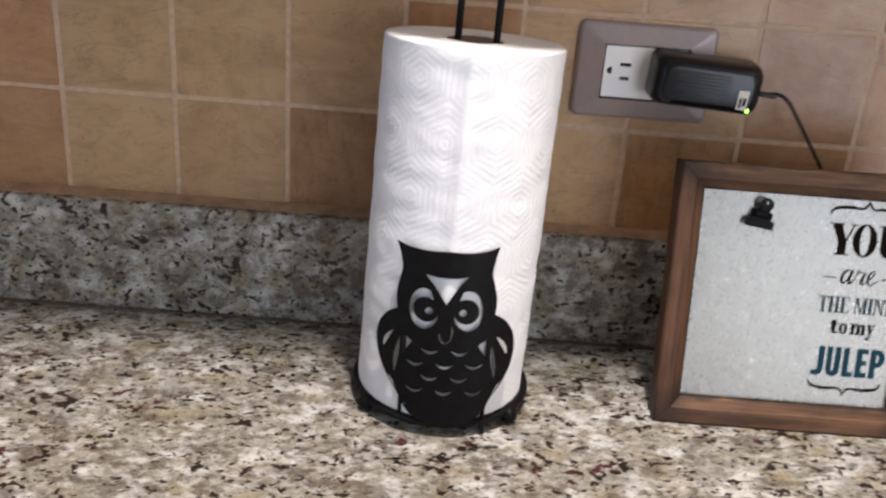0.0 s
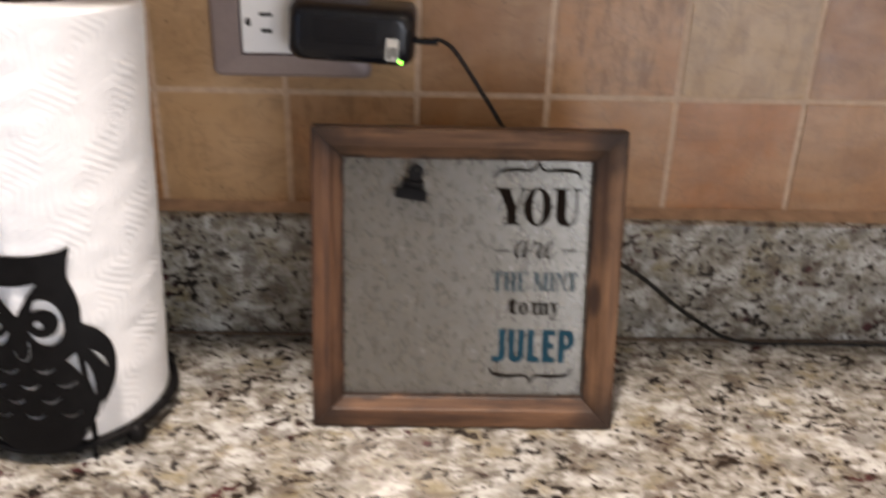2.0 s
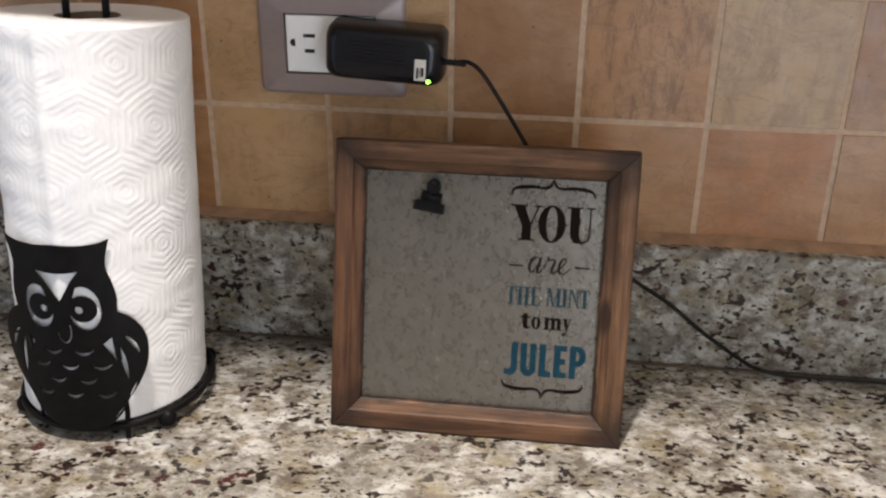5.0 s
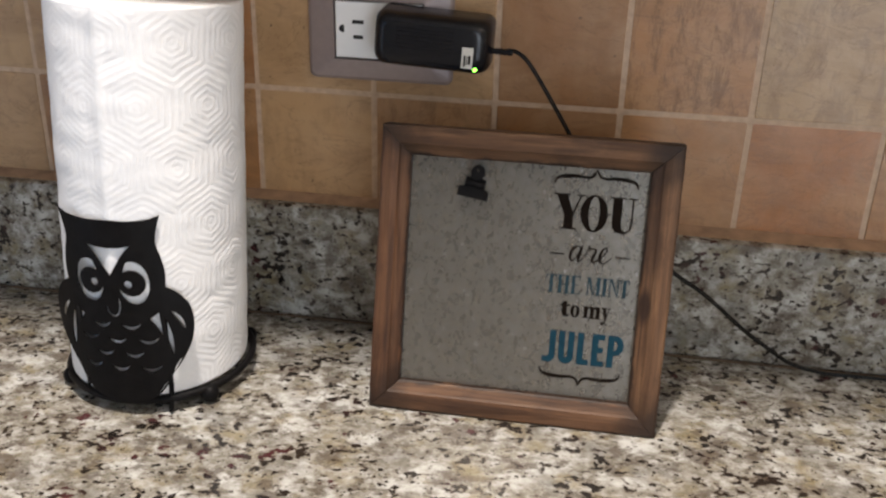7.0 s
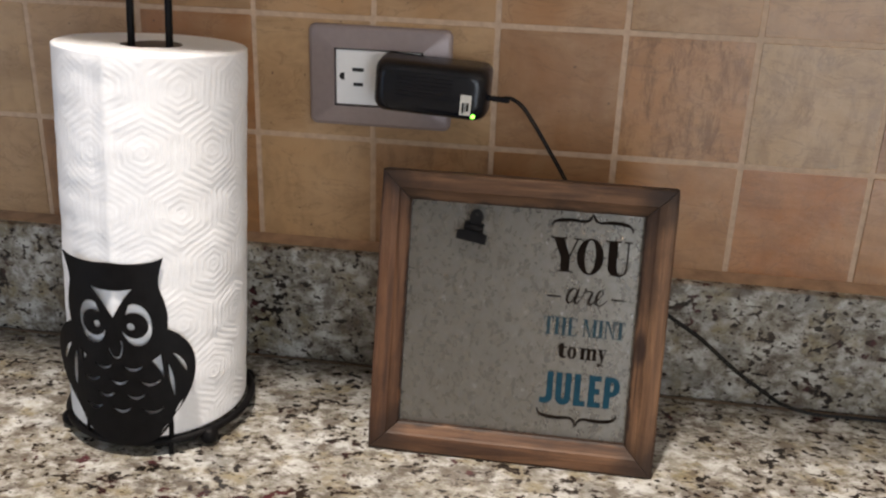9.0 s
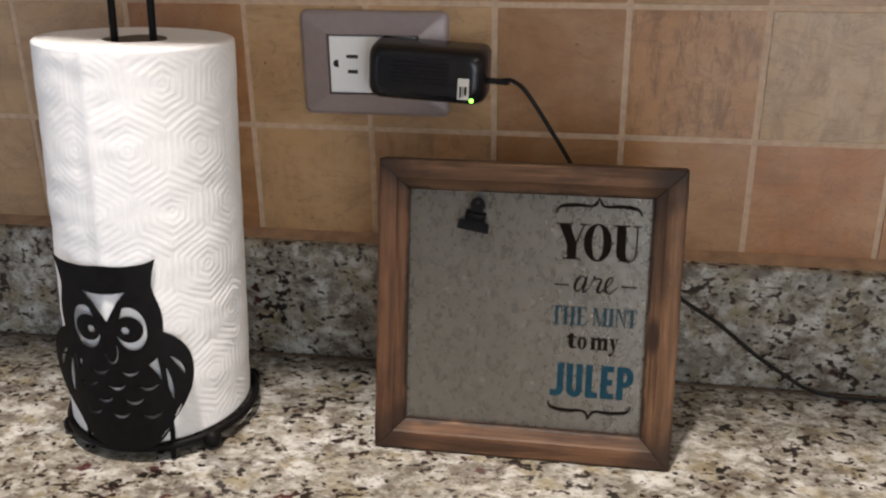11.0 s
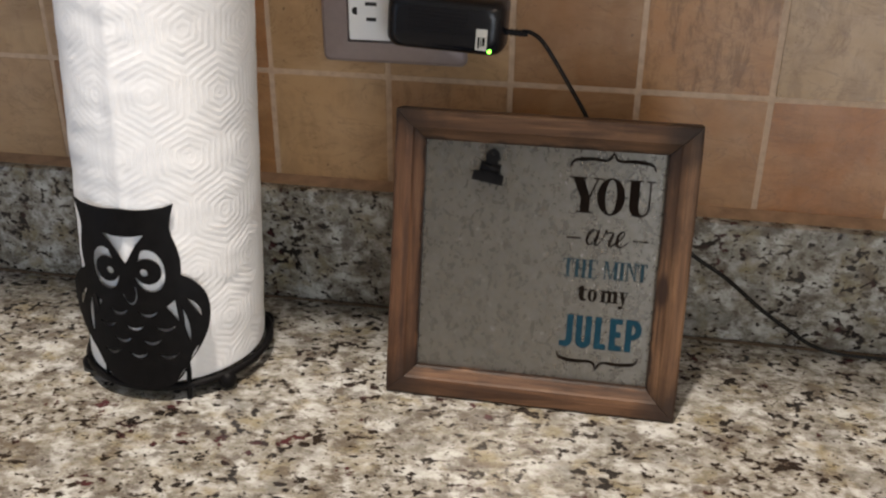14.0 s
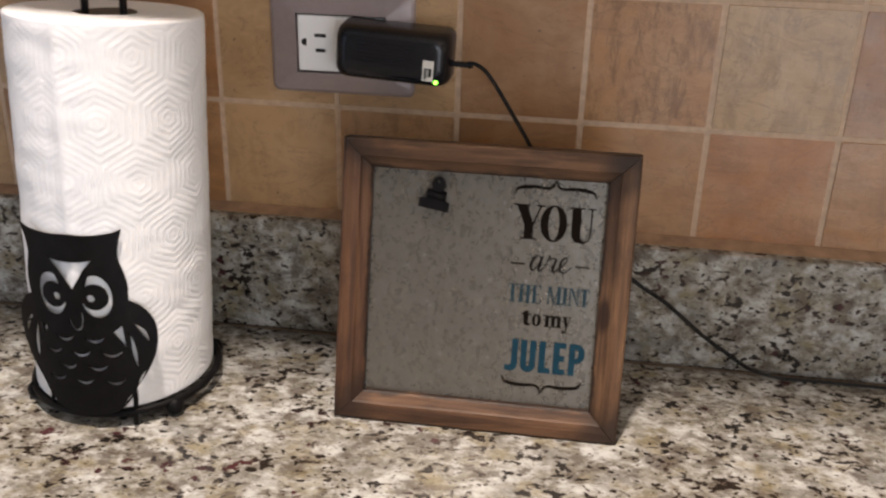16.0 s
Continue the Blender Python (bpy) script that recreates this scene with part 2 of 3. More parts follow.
def paper_material():
    m, nt, b = material("paper_towel")
    v = coords(nt)
    f = noise_tex(nt, v, 300, 4, 0.6)
    nt.links.new(ramp(nt, f, [(0.3, (0.835, 0.846, 0.868)), (0.7, (0.872, 0.884, 0.905))]), b.inputs["Base Color"])
    b.inputs["Roughness"].default_value = 0.95
    b.inputs["Specular IOR Level"].default_value = 0.1
    bump(nt, b, noise_tex(nt, v, 900, 3), 0.2, 0.0004)
    return m


GRANITE = granite_material()
TILE = tile_material()
WOOD = wood_material()
SHEET = sheet_material()
PAPER = paper_material()
GROUT = plain("grout", (0.50, 0.36, 0.255), 0.9, 0, 0.15, 140, 0.5)
FILLET = plain("grout_fillet", (0.34, 0.215, 0.135), 0.85, 0, 0.25, 70, 0.5)
CAULK = plain("caulk", (0.12, 0.08, 0.052), 0.8, 0, 0.2, 90, 0.2)
PAINT = plain("wall_paint", (0.50, 0.44, 0.36), 0.8, 0, 0.04, 8, 0.1)
WHITE_PAINT = plain("ceiling_paint", (0.82, 0.81, 0.78), 0.85, 0, 0.03, 8, 0.1)
FLOOR = plain("floor_stone", (0.27, 0.20, 0.145), 0.45, 0, 0.15, 6, 0.1)
CABINET = plain("cabinet_wood", (0.22, 0.12, 0.065), 0.45, 0, 0.2, 14, 0.1)
IRON = plain("black_iron", (0.006, 0.0055, 0.0058), 0.48, 0.0, 0.25, 120, 0.12, 0.10)
PLATE = plain("mauve_grey_plate", (0.32, 0.262, 0.258), 0.38, 0.3, 0.05, 200, 0.02)
WHITE_PLASTIC = plain("white_plastic", (0.84, 0.84, 0.84), 0.35, 0, 0.02, 60, 0.0)
DARK = plain("dark_recess", (0.012, 0.011, 0.011), 0.7, 0, 0.1, 60, 0.0)
BLACK_PLASTIC = plain("black_gloss", (0.004, 0.0047, 0.0075), 0.27, 0, 0.15, 200, 0.06, 0.42)
CABLE = plain("black_cable", (0.006, 0.0055, 0.0055), 0.4, 0, 0.15, 200, 0.05, 0.25)
LABEL = plain("label_paper", (0.70, 0.66, 0.58), 0.6, 0, 0.05, 300, 0.0)
INK = plain("dark_print", (0.008, 0.005, 0.0035), 0.7, 0, 0.15, 200, 0.0, 0.04)
INK_GREY = plain("slate_blue_print", (0.015, 0.040, 0.053), 0.7, 0, 0.2, 300, 0.0, 0.04)
INK_BLUE = plain("teal_blue_print", (0.009, 0.042, 0.064), 0.7, 0, 0.12, 200, 0.0, 0.04)
CARD = plain("cardboard", (0.16, 0.12, 0.09), 0.9, 0, 0.1, 90, 0.1)
LED, _nt, _b = material("green_led")
_b.inputs["Emission Color"].default_value = (0.2, 1.0, 0.08, 1)
_b.inputs["Emission Strength"].default_value = 6.0
_b.inputs["Base Color"].default_value = (0.1, 0.5, 0.05, 1)

# ---------------------------------------------------------------- mesh helpers


def link(name, bm, mat, smooth=False):
    me = bpy.data.meshes.new(name)
    bmesh.ops.recalc_face_normals(bm, faces=bm.faces[:])
    bm.to_mesh(me)
    bm.free()
    me.materials.append(mat)
    if smooth:
        for p in me.polygons:
            p.use_smooth = True
    return new(name, me)


def part(name, bm, mat, parent, label="", smooth=False):
    ob = link(name, bm, mat, smooth)
    ob.parent = parent
    if label:
        ob["label"] = label
    return ob


def thing(name, place=(0, 0, 0), label="", category="", group=""):
    ob = new(name)
    ob.location = place
    ob.empty_display_size = 0.03
    return tagged(ob, label, category, group)


def box(x0, x1, y0, y1, z0, z1, bevel=0.0, seg=2, bm=None):
    own = bmesh.new()
    bmesh.ops.create_cube(own, size=1)
    bmesh.ops.transform(own, matrix=Matrix.Translation(((x0 + x1) / 2, (y0 + y1) / 2, (z0 + z1) / 2)) @ Matrix.Diagonal((x1 - x0, y1 - y0, z1 - z0, 1)), verts=own.verts)
    if bevel:
        bmesh.ops.bevel(own, geom=own.edges[:] + own.verts[:], offset=bevel, segments=seg, affect='EDGES', profile=0.5)
    if bm is None:
        return own
    me = bpy.data.meshes.new("tmp")
    own.to_mesh(me)
    own.free()
    bm.from_mesh(me)
    bpy.data.meshes.remove(me)
    return bm


def tube(points, radius, sides=10, closed=False, bm=None):
    """A round rod along points."""
    bm = bm or bmesh.new()
    pts = [Vector(p) for p in points]
    n = len(pts)
    rings = []
    up = Vector((0.13, 0.21, 0.97)).normalized()
    for i, p in enumerate(pts):
        a = pts[(i - 1) % n] if closed or i else pts[0]
        b = pts[(i + 1) % n] if closed or i < n - 1 else pts[-1]
        d = (b - a).normalized()
        s = d.cross(up)
        if s.length < 0.05:
            s = d.cross(Vector((1, 0, 0)))
        s.normalize()
        u = s.cross(d).normalized()
        rings.append([bm.verts.new(p + radius * (math.cos(k * math.tau / sides) * s + math.sin(k * math.tau / sides) * u)) for k in range(sides)])
    for i in range(n if closed else n - 1):
        r0, r1 = rings[i], rings[(i + 1) % n]
        for k in range(sides):
            bm.faces.new((r0[k], r0[(k + 1) % sides], r1[(k + 1) % sides], r1[k]))
    if not closed:
        bm.faces.new(rings[0][::-1])
        bm.faces.new(rings[-1])
    return bm


def smooth_line(points, steps=8):
    """Catmull-Rom line through points."""
    p = [Vector(q) for q in points]
    p = [2 * p[0] - p[1]] + p + [2 * p[-1] - p[-2]]
    out = []
    for i in range(1, len(p) - 2):
        for k in range(steps):
            t = k / steps
            out.append(0.5 * (2 * p[i] + (p[i + 1] - p[i - 1]) * t + (2 * p[i - 1] - 5 * p[i] + 4 * p[i + 1] - p[i + 2]) * t * t + (3 * p[i] - p[i - 1] - 3 * p[i + 1] + p[i + 2]) * t ** 3))
    out.append(p[-2])
    return out


def ball(centre, radius, squash=1.0):
    bm = bmesh.new()
    bmesh.ops.create_uvsphere(bm, u_segments=18, v_segments=10, radius=radius)
    bmesh.ops.transform(bm, matrix=Matrix.Translation(centre) @ Matrix.Diagonal((1, 1, squash, 1)), verts=bm.verts)
    return bm


def flat_shape(loops, thick):
    """A plate in the xy plane from closed outlines; outlines inside others are holes."""
    cu = bpy.data.curves.new("outline", 'CURVE')
    cu.dimensions, cu.fill_mode, cu.extrude = '2D', 'BOTH', thick / 2
    for lp in loops:
        sp = cu.splines.new('POLY')
        sp.points.add(len(lp) - 1)
        for pt, (x, y) in zip(sp.points, lp):
            pt.co = (x, y, 0, 1)
        sp.use_cyclic_u = True
    return curve_mesh(cu)


def curve_mesh(cu):
    ob = bpy.data.objects.new("outline", cu)
    scene.collection.objects.link(ob)
    bpy.context.view_layer.update()
    me = bpy.data.meshes.new_from_object(ob.evaluated_get(bpy.context.evaluated_depsgraph_get()))
    bm = bmesh.new()
    bm.from_mesh(me)
    bpy.data.objects.remove(ob)
    bpy.data.curves.remove(cu)
    bpy.data.meshes.remove(me)
    bmesh.ops.remove_doubles(bm, verts=bm.verts[:], dist=1e-6)
    return bm


def rounded_rect(x0, x1, z0, z1, r, n=6):
    out = []
    for cx, cz, a in ((x1 - r, z1 - r, 0), (x0 + r, z1 - r, 90), (x0 + r, z0 + r, 180), (x1 - r, z0 + r, 270)):
        for k in range(n + 1):
            t = radians(a + 90 * k / n)
            out.append((cx + r * math.cos(t), cz + r * math.sin(t)))
    return out


def loft(sections, cap_last=True, cap_first=True):
    """Joins outlines of equal point count, each given as (points, y), lying in xz planes."""
    bm = bmesh.new()
    rings = [[bm.verts.new((x, y, z)) for x, z in pts] for pts, y in sections]
    for a, b in zip(rings, rings[1:]):
        for k in range(len(a)):
            bm.faces.new((a[k], a[(k + 1) % len(a)], b[(k + 1) % len(a)], b[k]))
    if cap_first:
        bm.faces.new(rings[0])
    if cap_last:
        bm.faces.new(rings[-1][::-1])
    return bm


# ---------------------------------------------------------------- room
X0, X1, Y0, H = -2.3, 2.3, -3.2, 2.6
tagged(link("floor", box(X0, X1, Y0, 0.15, -0.1, 0), FLOOR), "plain stone floor of the kitchen", "floor", kind="structure")
tagged(link("ceiling", box(X0, X1, Y0, 0.15, H, H + 0.1), WHITE_PAINT), "plain white painted ceiling", "ceiling", kind="structure")
wall_north = tagged(link("wall_north", box(X0, X1, 0.012, 0.15, 0, H), PAINT), "kitchen wall clad with tumbled stone tiles", "wall", kind="structure")


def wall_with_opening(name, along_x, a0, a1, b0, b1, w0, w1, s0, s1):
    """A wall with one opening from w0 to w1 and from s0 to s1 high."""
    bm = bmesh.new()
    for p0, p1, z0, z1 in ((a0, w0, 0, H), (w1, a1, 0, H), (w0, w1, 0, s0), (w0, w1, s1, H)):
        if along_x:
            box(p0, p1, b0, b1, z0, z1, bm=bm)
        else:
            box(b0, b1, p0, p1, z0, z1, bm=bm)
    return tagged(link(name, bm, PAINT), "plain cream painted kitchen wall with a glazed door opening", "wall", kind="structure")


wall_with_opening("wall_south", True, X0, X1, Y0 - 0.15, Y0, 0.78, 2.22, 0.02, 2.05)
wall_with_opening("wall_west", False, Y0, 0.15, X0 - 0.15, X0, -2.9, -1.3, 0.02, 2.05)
tagged(link("wall_east", box(X1, X1 + 0.15, Y0, 0.15, 0, H), PAINT), "plain cream painted kitchen wall", "wall", kind="structure")

# unseen block added in place of wall cabinets, to shade the wall side
tagged(link("cabinet_shade_block", box(X0, X1, -0.25, 0.011, 1.72, H - 0.001), PAINT), "unseen stand-in block for wall cabinets, shading the back of the worktop", "wall", kind="structure")
tagged(link("cabinet_front", box(-2.2, 2.2, -0.60, 0.0, 0.0, ZC - 0.03), CABINET), "plain brown wooden base below the granite worktop", "base cabinet", kind="structure")
tagged(link("worktop", box(-2.2, 2.2, -0.64, -0.001, ZC - 0.03, ZC, 0.003), GRANITE), "polished cream and grey granite worktop with black flecks", "worktop", kind="structure")
tagged(link("backsplash", box(-2.2, 2.2, -0.025, -0.0005, ZC + 0.0015, 1.0300, 0.0035), GRANITE), "low granite upstand along the tiled wall", "backsplash", kind="structure")
tagged(link("caulk_joint", box(-2.2, 2.2, -0.0262, -0.0245, ZC + 0.0005, ZC + 0.0022), CAULK), "thin dark joint between worktop and upstand", "trim", kind="structure")
FILLET_EDGE = [(-0.0005, 1.0340), (-0.0030, 1.0336), (-0.0095, 1.0318), (-0.0150, 1.0303), (-0.0150, 1.0290), (-0.0005, 1.0290)]
fillet = loft([(FILLET_EDGE, 0), (FILLET_EDGE, 4.4)])
for v in fillet.verts:
    v.co = Vector((v.co.y - 2.2, v.co.x, v.co.z))
tagged(link("trim", fillet, FILLET), "brown grout fillet between granite upstand and tiles", "trim", kind="structure")

# ---------------------------------------------------------------- paper towel holder with owl
AX, AY = -0.1500, -0.1175      # middle of the stand
RX, RY, RR = -0.1515, -0.1255, 0.0698
LX, LY = 0.0254, 0.0743     # the roll leans back a little on its stand
BASE, TOP = ZC + 0.0145, 1.2185
holder = thing("paper_towel_holder", (AX, AY, ZC), "black wrought-iron paper towel holder with an owl on granite", "towel holder")


def circle(r, z, n=64):
    return [(r * math.cos(k * math.tau / n), r * math.sin(k * math.tau / n), z) for k in range(n)]


part("base_ring", tube([(x - 0.0008, y - 0.0060, z) for x, y, z in circle(0.0724, 0.0115)], 0.0030, 10, True), IRON, holder, smooth=True)
for a in (0, 90):
    c, s = math.cos(radians(a + 45)) * 0.0725, math.sin(radians(a + 45)) * 0.0725
    part("cross_bar", tube([(-c, -s - 0.0055, 0.0115), (c, s - 0.0055, 0.0115)], 0.0025), IRON, holder, smooth=True)
for a in (-38, -145, 41, 139):
    x, y = 0.0727 * math.cos(radians(a)), 0.0727 * math.sin(radians(a)) - 0.0060
    part("ball_foot", ball((x, y, 0.0072), 0.0072), IRON, holder, smooth=True)
rod = [(-0.0140, 0, 0.012), (-0.0140, 0, 0.20), (-0.0140, 0, 0.32), (-0.0132, 0, 0.42)]
arc = [(0.0008 - 0.0148 * math.cos(radians(a)), 0, 0.42 + 0.0148 * math.sin(radians(a))) for a in range(20, 180, 20)]
rod2 = [(0.0155, 0, 0.42), (0.0155, 0, 0.32), (0.0155, 0, 0.20), (0.0155, 0, 0.012)]
part("post", tube([(x - 0.0012 + LX * z, -0.0065 + 0.052 * z, z) for x, y, z in rod + arc + rod2], 0.0027, 12), IRON, holder, smooth=True)
for a in (-62.5, -115):
    x, y = 0.0745 * math.cos(radians(a)), 0.0745 * math.sin(radians(a))
    foot = [(x * 1.02, y * 1.10, 0.0018)] if a > -90 else []
    part("support_rod", tube(foot + [(x, y * 1.06, 0.010), (x, y * 1.02, 0.020), (x, y * 1.02, 0.05), (x, y * 1.02, 0.084)], 0.0020), IRON, holder, smooth=True)


def mirrored(half):
    return half + [(-x, z) for x, z in half[::-1]]


def arc_points(cx, cz, rx, rz, a0, a1, n=14):
    return [(cx + rx * math.cos(radians(a0 + (a1 - a0) * k / n)), cz + rz * math.sin(radians(a0 + (a1 - a0) * k / n))) for k in range(n + 1)]


def crescent(cx, cz, w, sag, thick, turn=0.0, n=10):
    """A smile-shaped slit."""
    pts = []
    for k in range(n + 1):
        u = -1 + 2 * k / n
        pts.append((u * w / 2, sag * (u * u - 1)))
    for k in range(1, n):
        u = 1 - 2 * k / n
        pts.append((u * w / 2, sag * (u * u - 1) + thick * (1 - u * u)))
    c, s = math.cos(radians(turn)), math.sin(radians(turn))
    return [(cx + c * x - s * z, cz + s * x + c * z) for x, z in pts]


def owl_panel():
    outline = [(p.x, p.y) for p in smooth_line([(0, 0, 0), (14, 0.8, 0), (24, 5, 0), (31, 13, 0), (36.5, 24, 0), (44, 36, 0), (50, 51, 0), (52, 67, 0), (50, 80, 0), (44.5, 90, 0), (37, 96, 0)], 5)]
    outline += [(p.x, p.y) for p in smooth_line([(37.4, 97, 0), (38.2, 107, 0), (36.5, 119, 0), (34, 130, 0), (35, 140, 0), (38.2, 152, 0)], 5)]
    outline += [(p.x, p.y) for p in smooth_line([(37.6, 151.8, 0), (30, 149.3, 0), (15, 148.0, 0), (0.6, 148.6, 0)], 5)]
    loops = [mirrored(outline[1:])]
    loops.append([(-16.5, 129.0), (-8, 127.4), (0, 127), (8, 127.4), (16.5, 129.0), (9.5, 120.5), (0.0, 105), (-9.5, 120.5)])
    for s in (-1, 1):
        eye = arc_points(16.6, 100, 11.2, 17.2, 112, -158, 28)
        inner = arc_points(15.4, 99.5, 9.7, 10.2, -160, 128, 24)
        loops.append([(s * x, z) for x, z in eye + inner])
        loops.append([(s * x, z) for x, z in arc_points(12.9, 98.6, 2.9, 3.1, 0, 345, 18)])
        loops.append([(s * 24.6, 70.5), (s * 31.2, 76), (s * 32.2, 56), (s * 29.5, 62)])
        loops.append([(s * x, z) for x, z in crescent(42.3, 68.5, 19, 3.0, 3.2, 116)])
        loops.append([(s * x, z) for x, z in crescent(35.8, 56, 33, 1.0, 3.4, -83)])
        loops.append([(s * x, z) for x, z in crescent(39.8, 31.5, 12, 0.5, 1.2, 62)])
        loops.append([(s * 26, 8.6), (s * 33, 18.5), (s * 29.5, 14.5)])
        for z in (67.0, 43.5):
            loops.append([(s * 11.2 + x, q) for x, q in crescent(0, z, 15.2, 5.6, 2.7)])
        for z in (55.0, 31.5):
            loops.append([(s * 22.2 + x, q) for x, q in crescent(0, z, 15.2, 5.6, 2.7)])
    for z in (55.0, 31.5):
        loops.append(crescent(0, z, 15.2, 5.6, 2.7))
    beak = [(x, z) for x, z in arc_points(0, 82.5, 5.6, 11.0, 195, 385, 14)] + [(x, z) for x, z in arc_points(0, 82.5, 4.5, 9.6, 385, 195, 14)]
    loops.append(beak)
    loops = [[(x / 1000, z / 1000) for x, z in lp] for lp in loops]
    bm = flat_shape(loops, 0.0009)
    for k in range(-12, 13):
        bmesh.ops.bisect_plane(bm, geom=bm.verts[:] + bm.edges[:] + bm.faces[:], plane_co=(k * 0.0042, 0, 0), plane_no=(1, 0, 0))
    for v in bm.verts:
        x = abs(v.co.x)
        back = x * x / 0.165 + LY * v.co.y
        wide = 1.035 - 0.03 * min(1.0, max(0.0, (v.co.y - 0.08) / 0.02))
        v.co = Vector((v.co.x * wide - 0.034 * v.co.y + 0.0036, back - v.co.z, v.co.y * 0.965))
    return bm


owl = part("owl_panel", owl_panel(), IRON, holder, "cut-out black sheet-metal owl with staring eyes")
owl.location = (-0.1508 - AX, -0.1985 - AY, 0.0125)

# ---------------------------------------------------------------- paper towel roll
SEAM = radians(-91.5)


def emboss(s, z):
    """Nested hexagon quilting, 0 to 1."""
    w, h = 0.050, 0.058
    best = 9.0
    s, z = s + 0.0020 * noise.noise(Vector((s * 45, z * 45, 1.7))), z + 0.0020 * noise.noise(Vector((s * 45, z * 45, 8.3)))
    row = math.floor(z / (h * 0.75))
    for j in (row - 1, row, row + 1, row + 2):
        off = 0.5 * w * (j % 2)
        cz = j * h * 0.75
        cs = round((s - off) / w) * w + off
        dx, dz = abs(s - cs), abs(z - cz)
        d = max(dx * 1.13, dx * 0.565 + dz * 0.98)
        best = min(best, d)
    return 0.5 + 0.5 * math.cos(best / 0.0051 * math.tau)


def roll_side():
    bm = bmesh.new()
    n, m = 520, 240
    height = TOP - BASE
    grid = []
    for j in range(m + 1):
        z = height * j / m
        ringv = []
        for i in range(n):
            a = SEAM + math.tau * i / n
            t = i / n
            flat = t > 0.82
            amp = 0.00013 if flat else 0.00019 + 0.00020 * min(1.0, max(0.0, (t - 0.06) / 0.18))
            soft = min(1.0, j / 5, (m - j) / 5)
            s = RR * math.tau * t
            r = RR - 0.0009 * t * min(1.0, (1 - t) * 40) + amp * emboss(s, z) * soft
            r += 0.0006 * noise.noise(Vector((math.cos(a) * 1.3, math.sin(a) * 1.3, z * 30))) + 0.0005 * noise.noise(Vector((math.cos(a) * 4, math.sin(a) * 4, z * 85))) * soft
            r += 0.0013 * math.exp(-((t if t < 0.5 else t - 1.0) * 85) ** 2)
            if j == 0 or j == m:
                r -= 0.0012
            tip = j / m * r * (LX * math.cos(a) + LY * math.sin(a))
            ringv.append(bm.verts.new((r * math.cos(a) + LX * z, r * math.sin(a) + LY * z, z - tip)))
        grid.append(ringv)
    for j in range(m):
        for i in range(n):
            k = (i + 1) % n
            bm.faces.new((grid[j][i], grid[j][k], grid[j + 1][k], grid[j + 1][i]))
    # wound ends, stepping slightly from layer to layer, and the bore
    core = 0.0222
    for j, sgn in ((m, 1), (0, -1)):
        prev = grid[j]
        steps = 14
        for q in range(1, steps + 1):
            f = q / steps
            dz = sgn * 0.0009 * noise.noise(Vector((f * 9, 3.1, 0.5))) - sgn * 0.0006 * f
            cur = []
            for i in range(n):
                a = SEAM + math.tau * i / n
                r = (RR - 0.0012) * (1 - f) + core * f
                zz = (height if j else 0.0) - (r * (LX * math.cos(a) + LY * math.sin(a)) if j else 0.0) + dz + 0.0005 * noise.noise(Vector((math.cos(a) * 2, math.sin(a) * 2, f * 4)))
                cur.append(bm.verts.new((r * math.cos(a) + LX * zz, r * math.sin(a) + LY * zz, zz)))
            for i in range(n):
                k = (i + 1) % n
                bm.faces.new((prev[i], prev[k], cur[k], cur[i]) if sgn > 0 else (prev[k], prev[i], cur[i], cur[k]))
            prev = cur
    return bm


roll = thing("paper_towel_roll", (RX, RY, BASE), "full white embossed paper towel roll standing on the holder", "paper towels")
part("paper", roll_side(), PAPER, roll, smooth=True)


def core_tube():
    bm = bmesh.new()
    z0, z1, ro, ri = 0.0008, TOP - BASE - 0.002, 0.0225, 0.0214
    rings = [[bm.verts.new((r * math.cos(k * math.tau / 48) + LX * z, r * math.sin(k * math.tau / 48) + LY * z, z)) for k in range(48)] for r, z in ((ro, z0), (ro, z1), (ri, z1), (ri, z0))]
    for q in range(4):
        a, b = rings[q], rings[(q + 1) % 4]
        for k in range(48):
            bm.faces.new((a[k], a[(k + 1) % 48], b[(k + 1) % 48], b[k]))
    return bm


part("cardboard_core", core_tube(), CARD, roll, "brown cardboard tube", smooth=True)

# ---------------------------------------------------------------- clipboard sign
SIGN = 0.2195
TILTED = 13.8
sign = thing("sign", (0.0300, -0.1515, ZC + 0.0008), "galvanised metal sign in a stained wooden frame on granite", "sign")
sign.rotation_euler = (radians(-TILTED), 0, 0)
RAIL, DEEP = 0.0220, 0.022


def rail(length):
    """A mitred rail: x along its length, z from its outer to its inner edge, front at y = 0; the inner edge slopes back."""
    bm = bmesh.new()
    prof = [(0.0, DEEP), (0.0, 0.0018), (0.0006, 0.0006), (0.0018, 0.0), (0.0080, 0.0), (RAIL * 0.60, 0.0008), (RAIL * 0.66, 0.0022), (RAIL - 0.0014, 0.0058), (RAIL, 0.0072), (RAIL, DEEP - 0.006)]
    cuts = 24
    rows = []
    for k in range(cuts + 1):
        f = k / cuts
        row = []
        for z, y in prof:
            x = z + 0.00025 + (length - 2 * z - 0.0005) * f
            wob = 0.0004 * noise.noise(Vector((x * 40, z * 70, y * 60 + length)))
            row.append(bm.verts.new((x, y + wob, z + (wob if z < 0.002 else 0))))
        rows.append(row)
    for a, b in zip(rows, rows[1:]):
        for q in range(len(prof)):
            w = (q + 1) % len(prof)
            bm.faces.new((a[q], a[w], b[w], b[q]))
    bm.faces.new(rows[0])
    bm.faces.new(rows[-1][::-1])
    return bm


